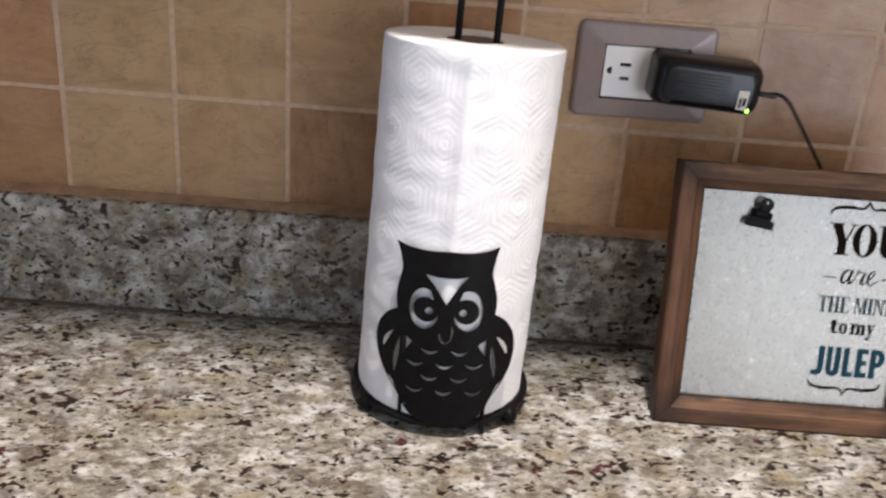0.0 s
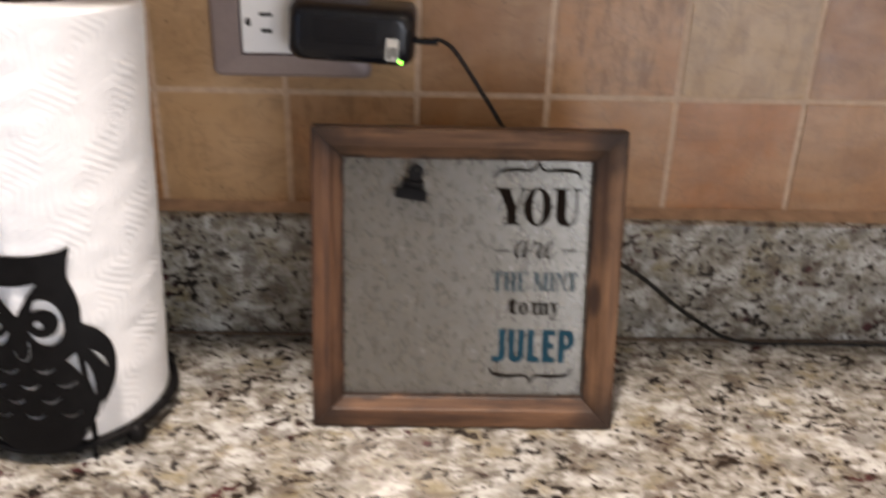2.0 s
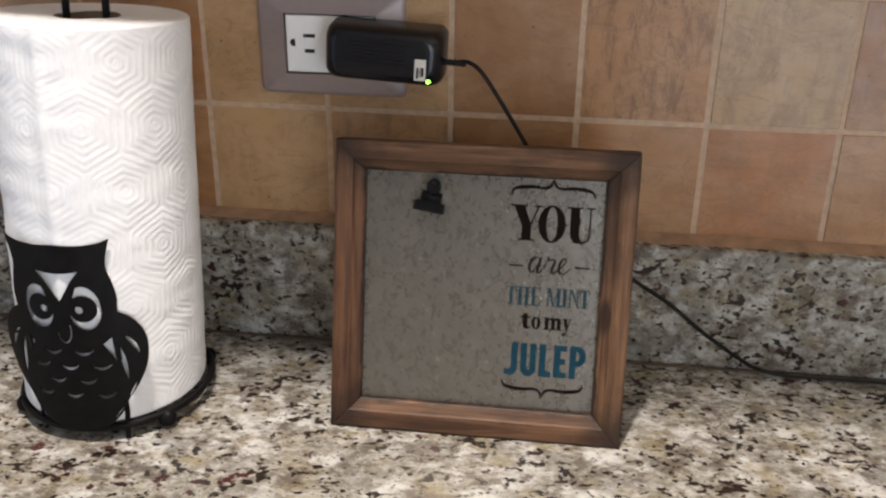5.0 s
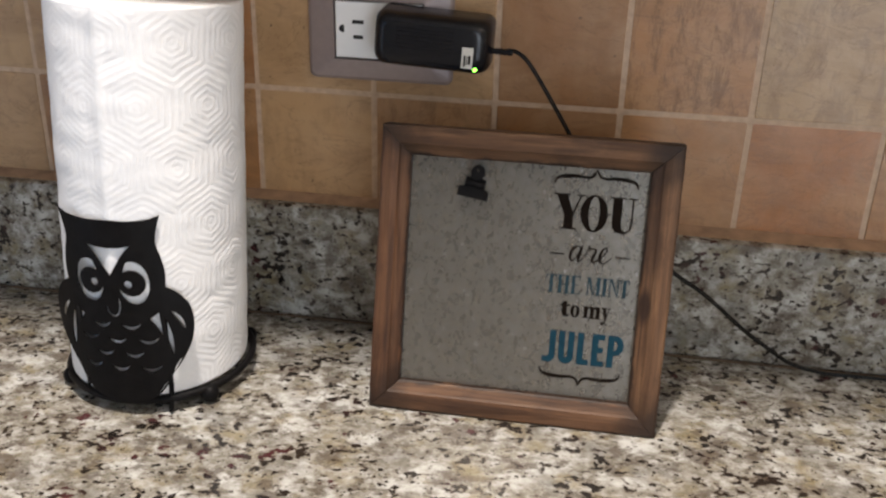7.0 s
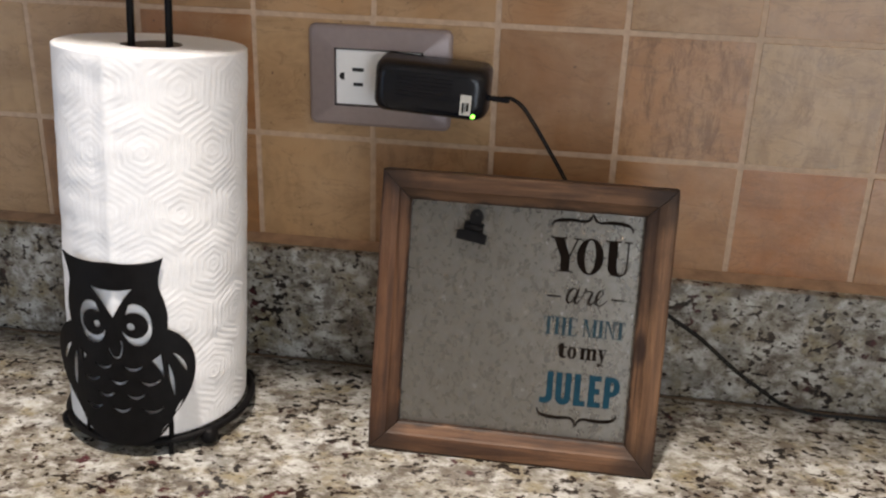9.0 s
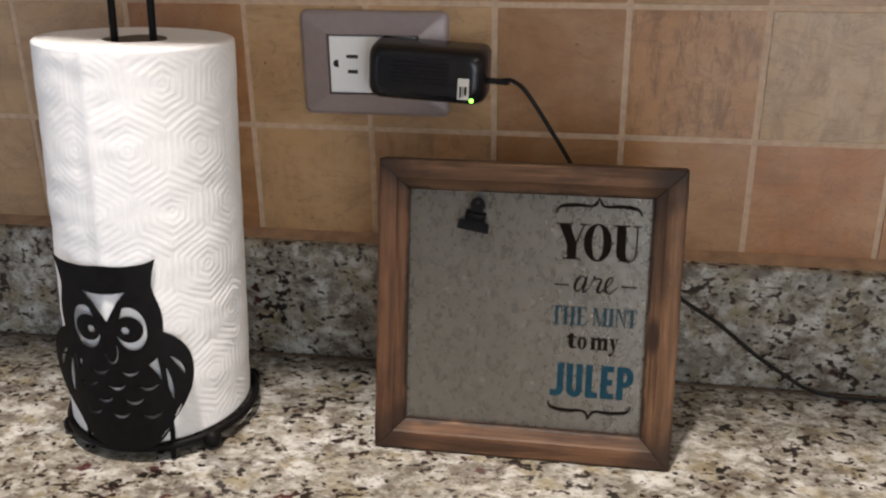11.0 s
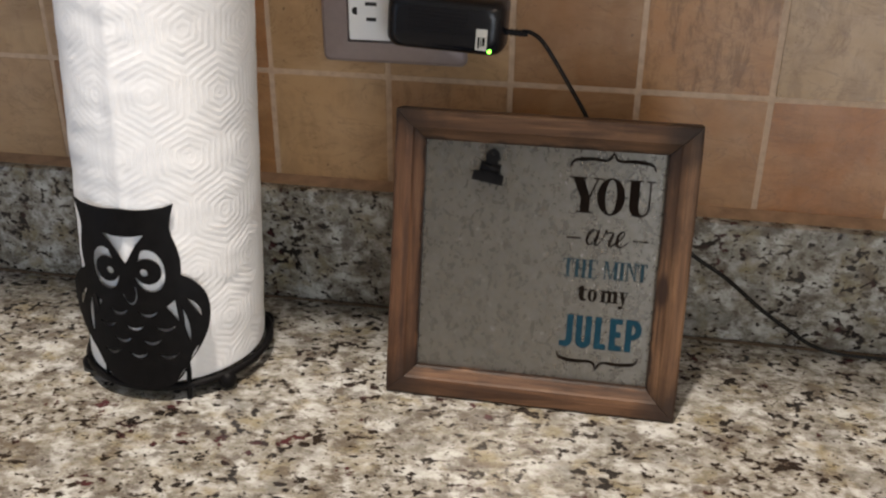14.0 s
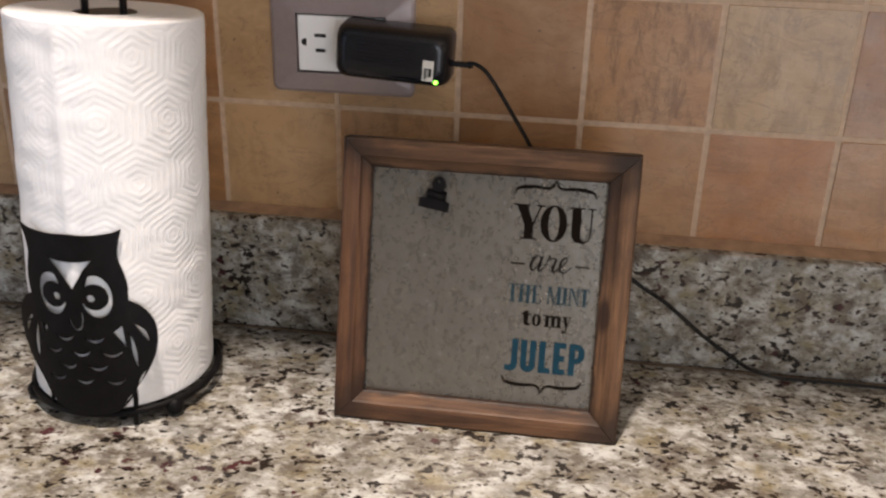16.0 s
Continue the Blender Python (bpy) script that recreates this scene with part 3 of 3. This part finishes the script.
# tint per rail: uneven stain, plus the left-to-right light difference painted in
RAIL_TINT = ((0.90, 0.84, 0.80), (1.0, 0.99, 0.97), (0.98, 0.93, 0.88), (0.80, 0.70, 0.66))
for (x, z, turn), tone in zip(((0, 0, 0), (SIGN, 0, -90), (SIGN, SIGN, 180), (0, SIGN, 90)), RAIL_TINT):
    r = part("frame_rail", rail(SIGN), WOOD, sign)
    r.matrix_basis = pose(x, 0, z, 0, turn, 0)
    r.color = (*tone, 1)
IN0, IN1 = RAIL - 0.002, SIGN - RAIL + 0.002
panel_y = 0.0122
part("metal_panel", box(IN0, IN1, panel_y, panel_y + 0.0012, IN0, IN1), SHEET, sign, "dull galvanised sheet-steel panel")


def on_panel(bm, name, mat, label=""):
    """Turns a shape in the xy plane onto the panel's face."""
    bmesh.ops.transform(bm, matrix=pose(0, panel_y - 0.0003, 0, 90), verts=bm.verts)
    return part(name, bm, mat, sign, label)


def words(body, x0, x1, z0, z1, mat, bold=0.0, shear=0.0, label=""):
    """Printed words that fill the given box, in metres on the panel."""
    cu = bpy.data.curves.new("words", 'FONT')
    cu.body, cu.size, cu.offset, cu.shear, cu.extrude = body, 1.0, bold, shear, 0.0
    cu.resolution_u = 5
    bm = curve_mesh(cu)
    xs, ys = [v.co.x for v in bm.verts], [v.co.y for v in bm.verts]
    ax, bx, ay, by = min(xs), max(xs), min(ys), max(ys)
    for v in bm.verts:
        v.co = Vector((x0 + (v.co.x - ax) / (bx - ax) * (x1 - x0), z0 + (v.co.y - ay) / (by - ay) * (z1 - z0), 0))
    return on_panel(bm, "lettering", mat, label)


def glyph(loops, mat, label=""):
    return on_panel(flat_shape([[(x / 1000, z / 1000) for x, z in lp] for lp in loops], 0.0002), "lettering", mat, label)


def bar(x0, x1, z0, z1):
    return [(x0, z0), (x1, z0), (x1, z1), (x0, z1)]


def ellipse(cx, cz, rx, rz, n=32):
    return [(cx + rx * math.cos(k * math.tau / n), cz + rz * math.sin(k * math.tau / n)) for k in range(n)]


# YOU, in a fat serif cut: heavy stems, hairline arms and serifs
glyph([[(128.8, 177.2), (141.5, 177.2), (141.5, 176.2), (139.6, 176.0), (144.0, 164.0), (148.6, 176.0), (146.2, 176.2), (146.2, 177.2), (152.4, 177.2), (152.4, 176.2), (149.9, 176.0), (144.6, 162.5), (144.6, 152.2), (147.2, 152.0), (147.2, 151.0), (135.0, 151.0), (135.0, 152.0), (137.8, 152.2), (137.8, 161.5), (131.6, 176.0), (128.8, 176.2)]], INK)
glyph([ellipse(159.6, 164.0, 10.0, 13.9), ellipse(159.6, 164.0, 4.0, 12.6)], INK)
glyph([[(170.2, 177.4), (182.0, 177.4), (182.0, 176.4), (179.6, 176.2), (179.6, 158.0), (180.3, 154.2), (182.6, 152.0), (185.6, 153.6), (186.6, 158.0), (186.6, 176.2), (184.0, 176.4), (184.0, 177.4), (190.2, 177.4), (190.2, 176.4), (187.8, 176.2), (187.8, 158.0), (186.6, 152.8), (182.4, 150.2), (176.6, 151.0), (173.4, 154.4), (172.8, 158.4), (172.8, 176.2), (170.2, 176.4)]], INK)


def script(points, mat):
    """A pen stroke of changing width through (x, z, half width), each step a hair above the last."""
    bm = bmesh.new()
    pts = smooth_line(points, 6)
    sides = []
    for i, p in enumerate(pts):
        a, b = pts[max(0, i - 1)], pts[min(len(pts) - 1, i + 1)]
        d = Vector((b.x - a.x, b.y - a.y)).normalized()
        sides.append(((p.x - d.y * p.z, p.y + d.x * p.z), (p.x + d.y * p.z, p.y - d.x * p.z)))
    for k, ((a, b), (c, d)) in enumerate(zip(sides, sides[1:])):
        bm.faces.new([bm.verts.new((x / 1000, z / 1000, k * 0.000003)) for x, z in (b, d, c, a)])
    return on_panel(bm, "lettering", mat)


script([(152.2, 137.0, 0.35), (150.2, 138.9, 0.45), (146.6, 136.4, 0.9), (144.8, 131.0, 1.05), (146.2, 127.5, 0.7), (149.2, 130.0, 0.35), (152.2, 136.0, 0.35), (153.4, 139.2, 0.6), (152.0, 134.0, 1.05), (150.9, 129.4, 1.0), (152.0, 127.3, 0.6), (154.8, 130.4, 0.35)], INK)
script([(154.8, 130.4, 0.35), (157.4, 135.6, 0.35), (158.4, 139.6, 0.5), (159.2, 137.4, 0.6), (161.6, 137.6, 0.5), (163.6, 136.6, 0.8), (162.2, 132.6, 1.05), (161.3, 129.2, 1.0), (162.4, 127.3, 0.6), (165.4, 129.6, 0.35)], INK)
script([(165.4, 129.6, 0.35), (169.4, 133.2, 0.35), (171.6, 136.8, 0.55), (170.6, 139.0, 0.55), (168.0, 136.8, 0.8), (166.6, 131.6, 1.05), (167.6, 127.8, 0.8), (170.6, 127.6, 0.5), (175.2, 131.8, 0.35)], INK)
glyph([bar(129.6, 140.4, 131.3, 132.5)], INK)
glyph([bar(178.0, 189.0, 132.0, 133.2)], INK)


def serif_word(letters, z0, z1, mat):
    """Narrow serif capitals from (letter, left, right): heavy and hairline strokes, each a hair above the last."""
    bm = bmesh.new()
    k = [0]

    def quad(pts):
        k[0] += 1
        bm.faces.new([bm.verts.new((x / 1000, z / 1000, k[0] * 0.000012)) for x, z in pts])

    def stem(x, w, serif=1.1, top=True, low=True):
        quad(bar(x - w / 2, x + w / 2, z0, z1))
        if low:
            quad(bar(x - w / 2 - serif, x + w / 2 + serif, z0, z0 + 0.55))
        if top:
            quad(bar(x - w / 2 - serif, x + w / 2 + serif, z1 - 0.55, z1))

    fat, hair = 2.3, 0.9
    for ch, a, b in letters:
        m = (a + b) / 2
        if ch == "T":
            stem(m, fat, 1.2, top=False)
            quad(bar(a, b, z1 - 0.6, z1))
            quad([(a, z1 - 3.2), (a + 0.5, z1 - 3.2), (a + 1.0, z1 - 0.6), (a, z1 - 0.6)])
            quad([(b - 0.5, z1 - 3.2), (b, z1 - 3.2), (b, z1 - 0.6), (b - 1.0, z1 - 0.6)])
        elif ch == "H":
            stem(a + 2.0, fat)
            stem(b - 2.0, fat)
            quad(bar(a + 2, b - 2, (z0 + z1) / 2 - 0.3, (z0 + z1) / 2 + 0.3))
        elif ch == "E":
            stem(a + 2.0, fat)
            for z in (z0, (z0 + z1) / 2 - 0.3, z1 - 0.6):
                quad(bar(a + 2, b - (0 if z != (z0 + z1) / 2 - 0.3 else 1.2), z, z + 0.6))
            quad(bar(b - 0.6, b, z0, z0 + 3.0))
            quad(bar(b - 0.7, b - 0.1, z1 - 3.0, z1))
        elif ch == "I":
            stem(m, fat)
        elif ch in "MN":
            stem(a + 1.4, hair, 0.9)
            stem(b - 1.6, fat if ch == "M" else hair, 1.1, low=ch == "M")
            if ch == "N":
                quad([(a + 1.2, z1), (a + 3.2, z1), (b - 1.2, z0), (b - 1.9, z0)])
            else:
                quad([(a + 1.2, z1), (a + 3.2, z1), (m + 0.5, z0), (m - 0.4, z0)])
                quad([(b - 2.4, z1), (b - 1.6, z1), (m + 0.5, z0), (m - 0.1, z0)])
    return on_panel(bm, "lettering", mat)


serif_word([("T", 128.8, 136.6), ("H", 137.2, 146.4), ("E", 147.2, 154.2)], 102.2, 116.0, INK_GREY)
serif_word([("M", 158.6, 169.4), ("I", 170.2, 174.2), ("N", 174.8, 183.6), ("T", 183.6, 190.4)], 102.4, 116.0, INK_GREY)
# to my, in a heavy serif cut
glyph([[(143.2, 96), (145.9, 96), (145.9, 93.6), (148.2, 93.6), (148.2, 92.6), (145.9, 92.6), (145.9, 86.6), (146.7, 85.7), (148, 86.4), (148.3, 86), (147, 84.5), (144.6, 84.4), (142.7, 85.6), (142.4, 87.4), (142.4, 92.6), (141, 92.6), (141, 93.2)]], INK)
glyph([ellipse(152.2, 89.0, 3.5, 4.7), ellipse(152.2, 89.0, 1.0, 4.0)], INK)
glyph([[(158, 93.6), (161.6, 93.8), (161.6, 92.6), (163.2, 93.8), (165.2, 93.6), (166, 92.5), (167.6, 93.8), (169.8, 93.5), (170.5, 91.8), (170.5, 85.4), (171.4, 85.2), (171.4, 84.5), (167, 84.5), (167, 85.2), (167.8, 85.4), (167.8, 91.2), (167.2, 92.2), (166.2, 91.4), (166.2, 85.4), (166.8, 85.2), (166.8, 84.5), (162.8, 84.5), (162.8, 85.2),
        (163.5, 85.4), (163.5, 91.4), (162.8, 92.2), (161.6, 91.4), (161.6, 85.4), (162.3, 85.2), (162.3, 84.5), (158, 84.5), (158, 85.2), (158.9, 85.4), (158.9, 92.7), (158, 92.9)]], INK)
glyph([[(171.6, 93.6), (175.6, 93.6), (175.6, 92.9), (174.9, 92.8), (176, 88.2), (177, 92.7), (176.2, 92.9), (176.2, 93.6), (178.4, 93.6), (178.4, 92.9), (177.7, 92.7), (175.4, 84), (174.6, 81.4), (173.2, 80), (171.8, 80.4), (171.6, 82), (172.6, 82.9), (173.6, 82.2), (174.2, 82.4), (174.5, 84.3), (172.4, 92.7), (171.6, 92.9)]], INK)
# JULEP, in narrow heavy capitals
glyph([[(135.2, 72.8), (139.9, 72.8)] + arc_points(134.9, 53.4, 5.0, 5.7, 0, -90, 8) + [(130.2, 48.0), (130.2, 52.2), (132.8, 51.9)] + arc_points(133.0, 54.2, 2.2, 2.3, -80, 0, 5)], INK_BLUE)
glyph([[(142.2, 72.8)] + arc_points(148.0, 53.6, 5.8, 6.1, 180, 360, 14) + [(153.8, 72.8), (149.2, 72.8)] + arc_points(148.0, 54.0, 1.2, 1.9, 360, 180, 8) + [(146.8, 72.8)]], INK_BLUE)
glyph([[(156.2, 72.8), (160.9, 72.8), (160.9, 52.0), (165.2, 52.0), (165.2, 47.8), (156.2, 47.8)]], INK_BLUE)
glyph([[(167.2, 72.8), (176.6, 72.8), (176.6, 68.6), (171.9, 68.6), (171.9, 62.6), (175.6, 62.6), (175.6, 58.4), (171.9, 58.4), (171.9, 52.0), (176.6, 52.0), (176.6, 47.8), (167.2, 47.8)]], INK_BLUE)
glyph([[(178.9, 72.8), (184.6, 72.8)] + arc_points(184.8, 65.2, 6.0, 7.6, 88, -88, 12) + [(183.6, 57.4), (183.6, 47.8), (178.9, 47.8)], [(183.6, 68.8), (184.4, 68.8)] + arc_points(184.4, 65.1, 1.7, 3.6, 85, -85, 6) + [(183.6, 61.4)]], INK_BLUE)


def brace(z, sgn, x0=128.4, x1=190.2):
    """A curly brace lying on its side; its point is up for sgn = 1."""
    mid = (x0 + x1) / 2
    line = [(x0 + 0.4, -6.0), (x0 + 2.2, -2.2), (x0 + 6.5, -0.4), (x0 + 16, 0.4), (mid - 6, -0.2), (mid - 2, 1.6), (mid, 6.2)]
    wid = [0.5, 0.9, 1.3, 1.25, 0.95, 0.9, 0.35]
    pts = smooth_line([(a, b, w) for (a, b), w in zip(line, wid)], 6)
    half_top, half_low = [], []
    for i, p in enumerate(pts):
        a, b = pts[max(0, i - 1)], pts[min(len(pts) - 1, i + 1)]
        d = Vector((b.x - a.x, b.y - a.y)).normalized()
        half_top.append((p.x - d.y * p.z, p.y + d.x * p.z))
        half_low.append((p.x + d.y * p.z, p.y - d.x * p.z))
    lp = half_top + [(2 * mid - x, q) for x, q in half_top[::-1][1:]] + [(2 * mid - x, q) for x, q in half_low] + half_low[::-1][1:]
    return [[(x, z + sgn * q) for x, q in lp]]


glyph(brace(190.3, 1), INK)
glyph(brace(37.3, -1), INK)

# black spring clip riveted to the sheet
clip = on_panel(flat_shape([[(a / 1000, b / 1000) for a, b in ((58.8, 168.8), (59.2, 175.6), (65.0, 176.6), (67.0, 181.0), (66.4, 185.0), (68.2, 188.2), (74.0, 188.4), (75.6, 185.0), (75.0, 181.0), (77.0, 176.8), (81.6, 175.6), (81.8, 168.8))]], 0.0024), "clip_jaw", IRON, "black metal clip")
clip.location = (0, -0.0060, 0)

grip = on_panel(flat_shape([[(a / 1000, b / 1000) for a, b in lp] for lp in (ellipse(71.2, 188.6, 5.2, 5.6, 24), ellipse(71.2, 190.4, 1.3, 1.3, 14))], 0.0016), "clip_lever", IRON)
grip.location = (0, -0.0085, 0)
LEAN_CLIP = pose(0.0702, 0, 0.178, 0, 9, 0) @ pose(-0.0702, 0, -0.178)
for ob in (clip, grip):
    ob.matrix_basis = LEAN_CLIP @ ob.matrix_basis
part("clip_spring", tube([(0.0645, panel_y - 0.0065, 0.1800), (0.0778, panel_y - 0.0065, 0.1796)], 0.0030, 10), IRON, sign, smooth=True).matrix_basis = LEAN_CLIP
part("clip_mount", box(0.063, 0.078, panel_y - 0.0058, panel_y, 0.1700, 0.1830, 0.0006), IRON, sign).matrix_basis = LEAN_CLIP

# ---------------------------------------------------------------- socket
socket = thing("wall_socket", (0.0065, 0.0, 1.1818), "white wall socket in a mauve-grey plate on the tiles", "wall socket")
W, D = 0.0600, 0.0418
plate_sections = [(rounded_rect(-W, W, -D, D, 0.0060), 0.0), (rounded_rect(-W, W, -D, D, 0.0060), -0.0035), (rounded_rect(-W + 0.0010, W - 0.0010, -D + 0.0010, D - 0.0010, 0.0055), -0.0050),
                  (rounded_rect(-W + 0.0030, W - 0.0030, -D + 0.0028, D - 0.0028, 0.0045), -0.0062), (rounded_rect(-0.0372, 0.0372, -0.0240, 0.0240, 0.0010), -0.0105), (rounded_rect(-0.0372, 0.0372, -0.0240, 0.0240, 0.0010), -0.0045)]
part("cover_plate", loft(plate_sections), PLATE, socket, "mauve-grey bevelled cover plate")
part("gap", box(-0.0371, 0.0371, -0.0060, -0.0046, -0.0239, 0.0239), DARK, socket)
part("insert", box(-0.0360, 0.0350, -0.0092, -0.0050, -0.0226, 0.0226, 0.0008), WHITE_PLASTIC, socket, "white plastic socket insert")
part("slot", box(-0.0220, -0.0125, -0.0096, -0.0090, 0.0052, 0.0080), DARK, socket)
part("slot", box(-0.0212, -0.0132, -0.0096, -0.0090, -0.0069, -0.0041), DARK, socket)
ground = flat_shape([[(x, z) for x, z in arc_points(-0.0300, 0.0008, 0.0032, 0.0030, 90, 270, 10)] + [(-0.0288, -0.0022), (-0.0288, 0.0038)]], 0.0006)
bmesh.ops.transform(ground, matrix=pose(0, -0.0090, 0, 90), verts=ground.verts)
part("ground_hole", ground, DARK, socket)

# ---------------------------------------------------------------- power adapter and its cable
adapter = thing("power_adapter", (0.0548, -0.0095, 1.1820), "black plastic power adapter plugged into the wall socket", "power adapter")
adapter.rotation_euler = (0, radians(3.2), 0)


def adapter_shell():
    hx, hz = 0.0460, 0.0212
    sections = []
    for y, inset, r in ((0.0008, 0.0006, 0.007), (-0.004, 0.0, 0.008), (-0.022, 0.0002, 0.009), (-0.029, 0.0016, 0.010), (-0.0335, 0.0048, 0.011), (-0.0358, 0.0090, 0.010), (-0.0364, 0.0130, 0.008)):
        sections.append((rounded_rect(-hx + inset * 0.8, hx - inset * 0.8, -hz + inset * 0.62, hz - inset * 0.62, min(r, hz - inset - 0.001), 8), y))
    return loft(sections)


part("housing", adapter_shell(), BLACK_PLASTIC, adapter, smooth=True)
for k in range(6):
    part("rib", box(-0.027, 0.018, -0.03675, -0.0355, 0.0098 - k * 0.0030, 0.0112 - k * 0.0030, 0.0004, 1), BLACK_PLASTIC, adapter)
part("neck", box(-0.030, 0.012, 0.0, 0.0018, -0.013, 0.013, 0.0005), BLACK_PLASTIC, adapter)
sticker = part("sticker", box(0.0252, 0.0338, -0.0371, -0.0364, -0.0150, 0.0010), LABEL, adapter, "small white printed sticker")
for k, (a, b) in enumerate(((0.0268, 0.0282), (0.0290, 0.0295), (0.0302, 0.0322))):
    part("print_bar", box(a, b, -0.0374, -0.0370, -0.0135 + 0.001 * k, -0.0050), INK, sticker)
lamp = part("indicator_lamp", ball((0.0358, -0.0345, -0.0158), 0.0017), LED, adapter, "lit green indicator", smooth=True)
relief = bmesh.new()
for k in range(5):
    box(0.0455 + k * 0.0032, 0.0455 + k * 0.0032 + 0.0025, -0.0219, -0.0171, -0.0054, -0.0006, 0.0008, 1, relief)
tube([(0.044, -0.0195, -0.003), (0.0625, -0.0195, -0.003)], 0.0022, 10, False, relief)
part("strain_relief", relief, BLACK_PLASTIC, adapter)
cable_line = smooth_line([(0.112, -0.0290, 1.1772), (0.1190, -0.0295, 1.1766), (0.1275, -0.0310, 1.1715), (0.137, -0.0310, 1.1590), (0.150, -0.0340, 1.1400), (0.1640, -0.0380, 1.1190), (0.182, -0.044, 1.090), (0.206, -0.052, 1.060), (0.235, -0.058, 1.032),
                          (0.259, -0.0580, 1.0135), (0.286, -0.0500, 0.9930), (0.319, -0.0410, 0.9625), (0.345, -0.0370, 0.9430), (0.366, -0.0335, 0.9290), (0.392, -0.0310, 0.9225), (0.43, -0.0295, 0.9216), (0.50, -0.030, 0.9216), (0.75, -0.034, 0.9216), (1.2, -0.05, 0.9216)], 8)
cable = tagged(link("power_cable", tube([p + Vector((0.0006, 0, 0.0009)) for p in cable_line], 0.00082, 8, False, tube([p - Vector((0.0006, 0, 0.0004)) for p in cable_line], 0.00082, 8)), CABLE, True), "thin black adapter cable running behind the sign to the worktop", "cable")

# ---------------------------------------------------------------- wall tiles
P, GAP = 0.102, 0.0028
tagged(link("grout", box(-2.2, 2.2, 0.0, 0.0118, 1.0, 1.54), GROUT), "sandy grout between the wall tiles", "grout", kind="structure")
# tone w is s brightened in colour, for light lacking beside the roll
TONES = {"w": (0.42, 0.280, 0.172), "s": (0.36, 0.240, 0.150), "b": (0.36, 0.22, 0.124), "t": (0.34, 0.178, 0.088), "o": (0.35, 0.155, 0.063), "r": (0.29, 0.132, 0.059), "p": (0.38, 0.262, 0.16), "m": (0.27, 0.133, 0.063)}
LINES = {-1: {-6: "t", -5: "p", -4: "s", -3: "m", -2: "t", -1: "w", 0: "t", 1: "m", 2: "t", 3: "o", 4: "t"},
         0: {-6: "t", -5: "p", -4: "p", -3: "s", -2: "r", -1: "w", 0: "w", 1: "m", 2: "t", 3: "p", 4: "m"},
         1: {-6: "b", -5: "b", -4: "p", -3: "m", -2: "b", -1: "b", 0: "b", 1: "t", 2: "b", 3: "b", 4: "b"}}
STREAKS = {(-1, -3): 0.8, (-1, 0): 0.7, (0, 2): 1.0, (0, 3): 0.5, (0, 4): 0.6}


def tile_mesh(seed):
    """A tile with softened, slightly uneven edges; its middle is the origin and it faces -y."""
    rng = random.Random(seed)
    h = (P - GAP) / 2
    outline = rounded_rect(-h, h, -h, h, 0.0016, 3)
    bm = loft([([(x + rng.uniform(-0.0005, 0.0005), z + rng.uniform(-0.0005, 0.0005)) for x, z in outline], 0.004),
               ([(x * 0.998, z * 0.998) for x, z in outline], -0.0008), ([(x * 0.978, z * 0.978) for x, z in outline], -0.0026)], True, True)
    bmesh.ops.recalc_face_normals(bm, faces=bm.faces[:])
    me = bpy.data.meshes.new("tile")
    bm.to_mesh(me)
    bm.free()
    me.materials.append(TILE)
    return me


TILE_MESHES = [tile_mesh(k) for k in range(6)]
rng = random.Random(5)
for row in range(-1, 4):
    for col in range(-15, 15):
        ob = new("tile", TILE_MESHES[rng.randrange(6)])
        ob.parent = wall_north
        ob.location = ((col + 0.5) * P + rng.uniform(-0.0004, 0.0004), 0.002 + rng.uniform(-0.0004, 0.0004), 1.127 + (row + 0.5) * P)
        key = LINES.get(row, {}).get(col) or rng.choice("bttomrp")
        j = rng.uniform(0.93, 1.07)
        ob.color = (*[c * j * w for c, w in zip(TONES[key], (1.10, 1.01, 0.82))], STREAKS.get((row, col), rng.choice((0.05, 0.1, 0.3))))
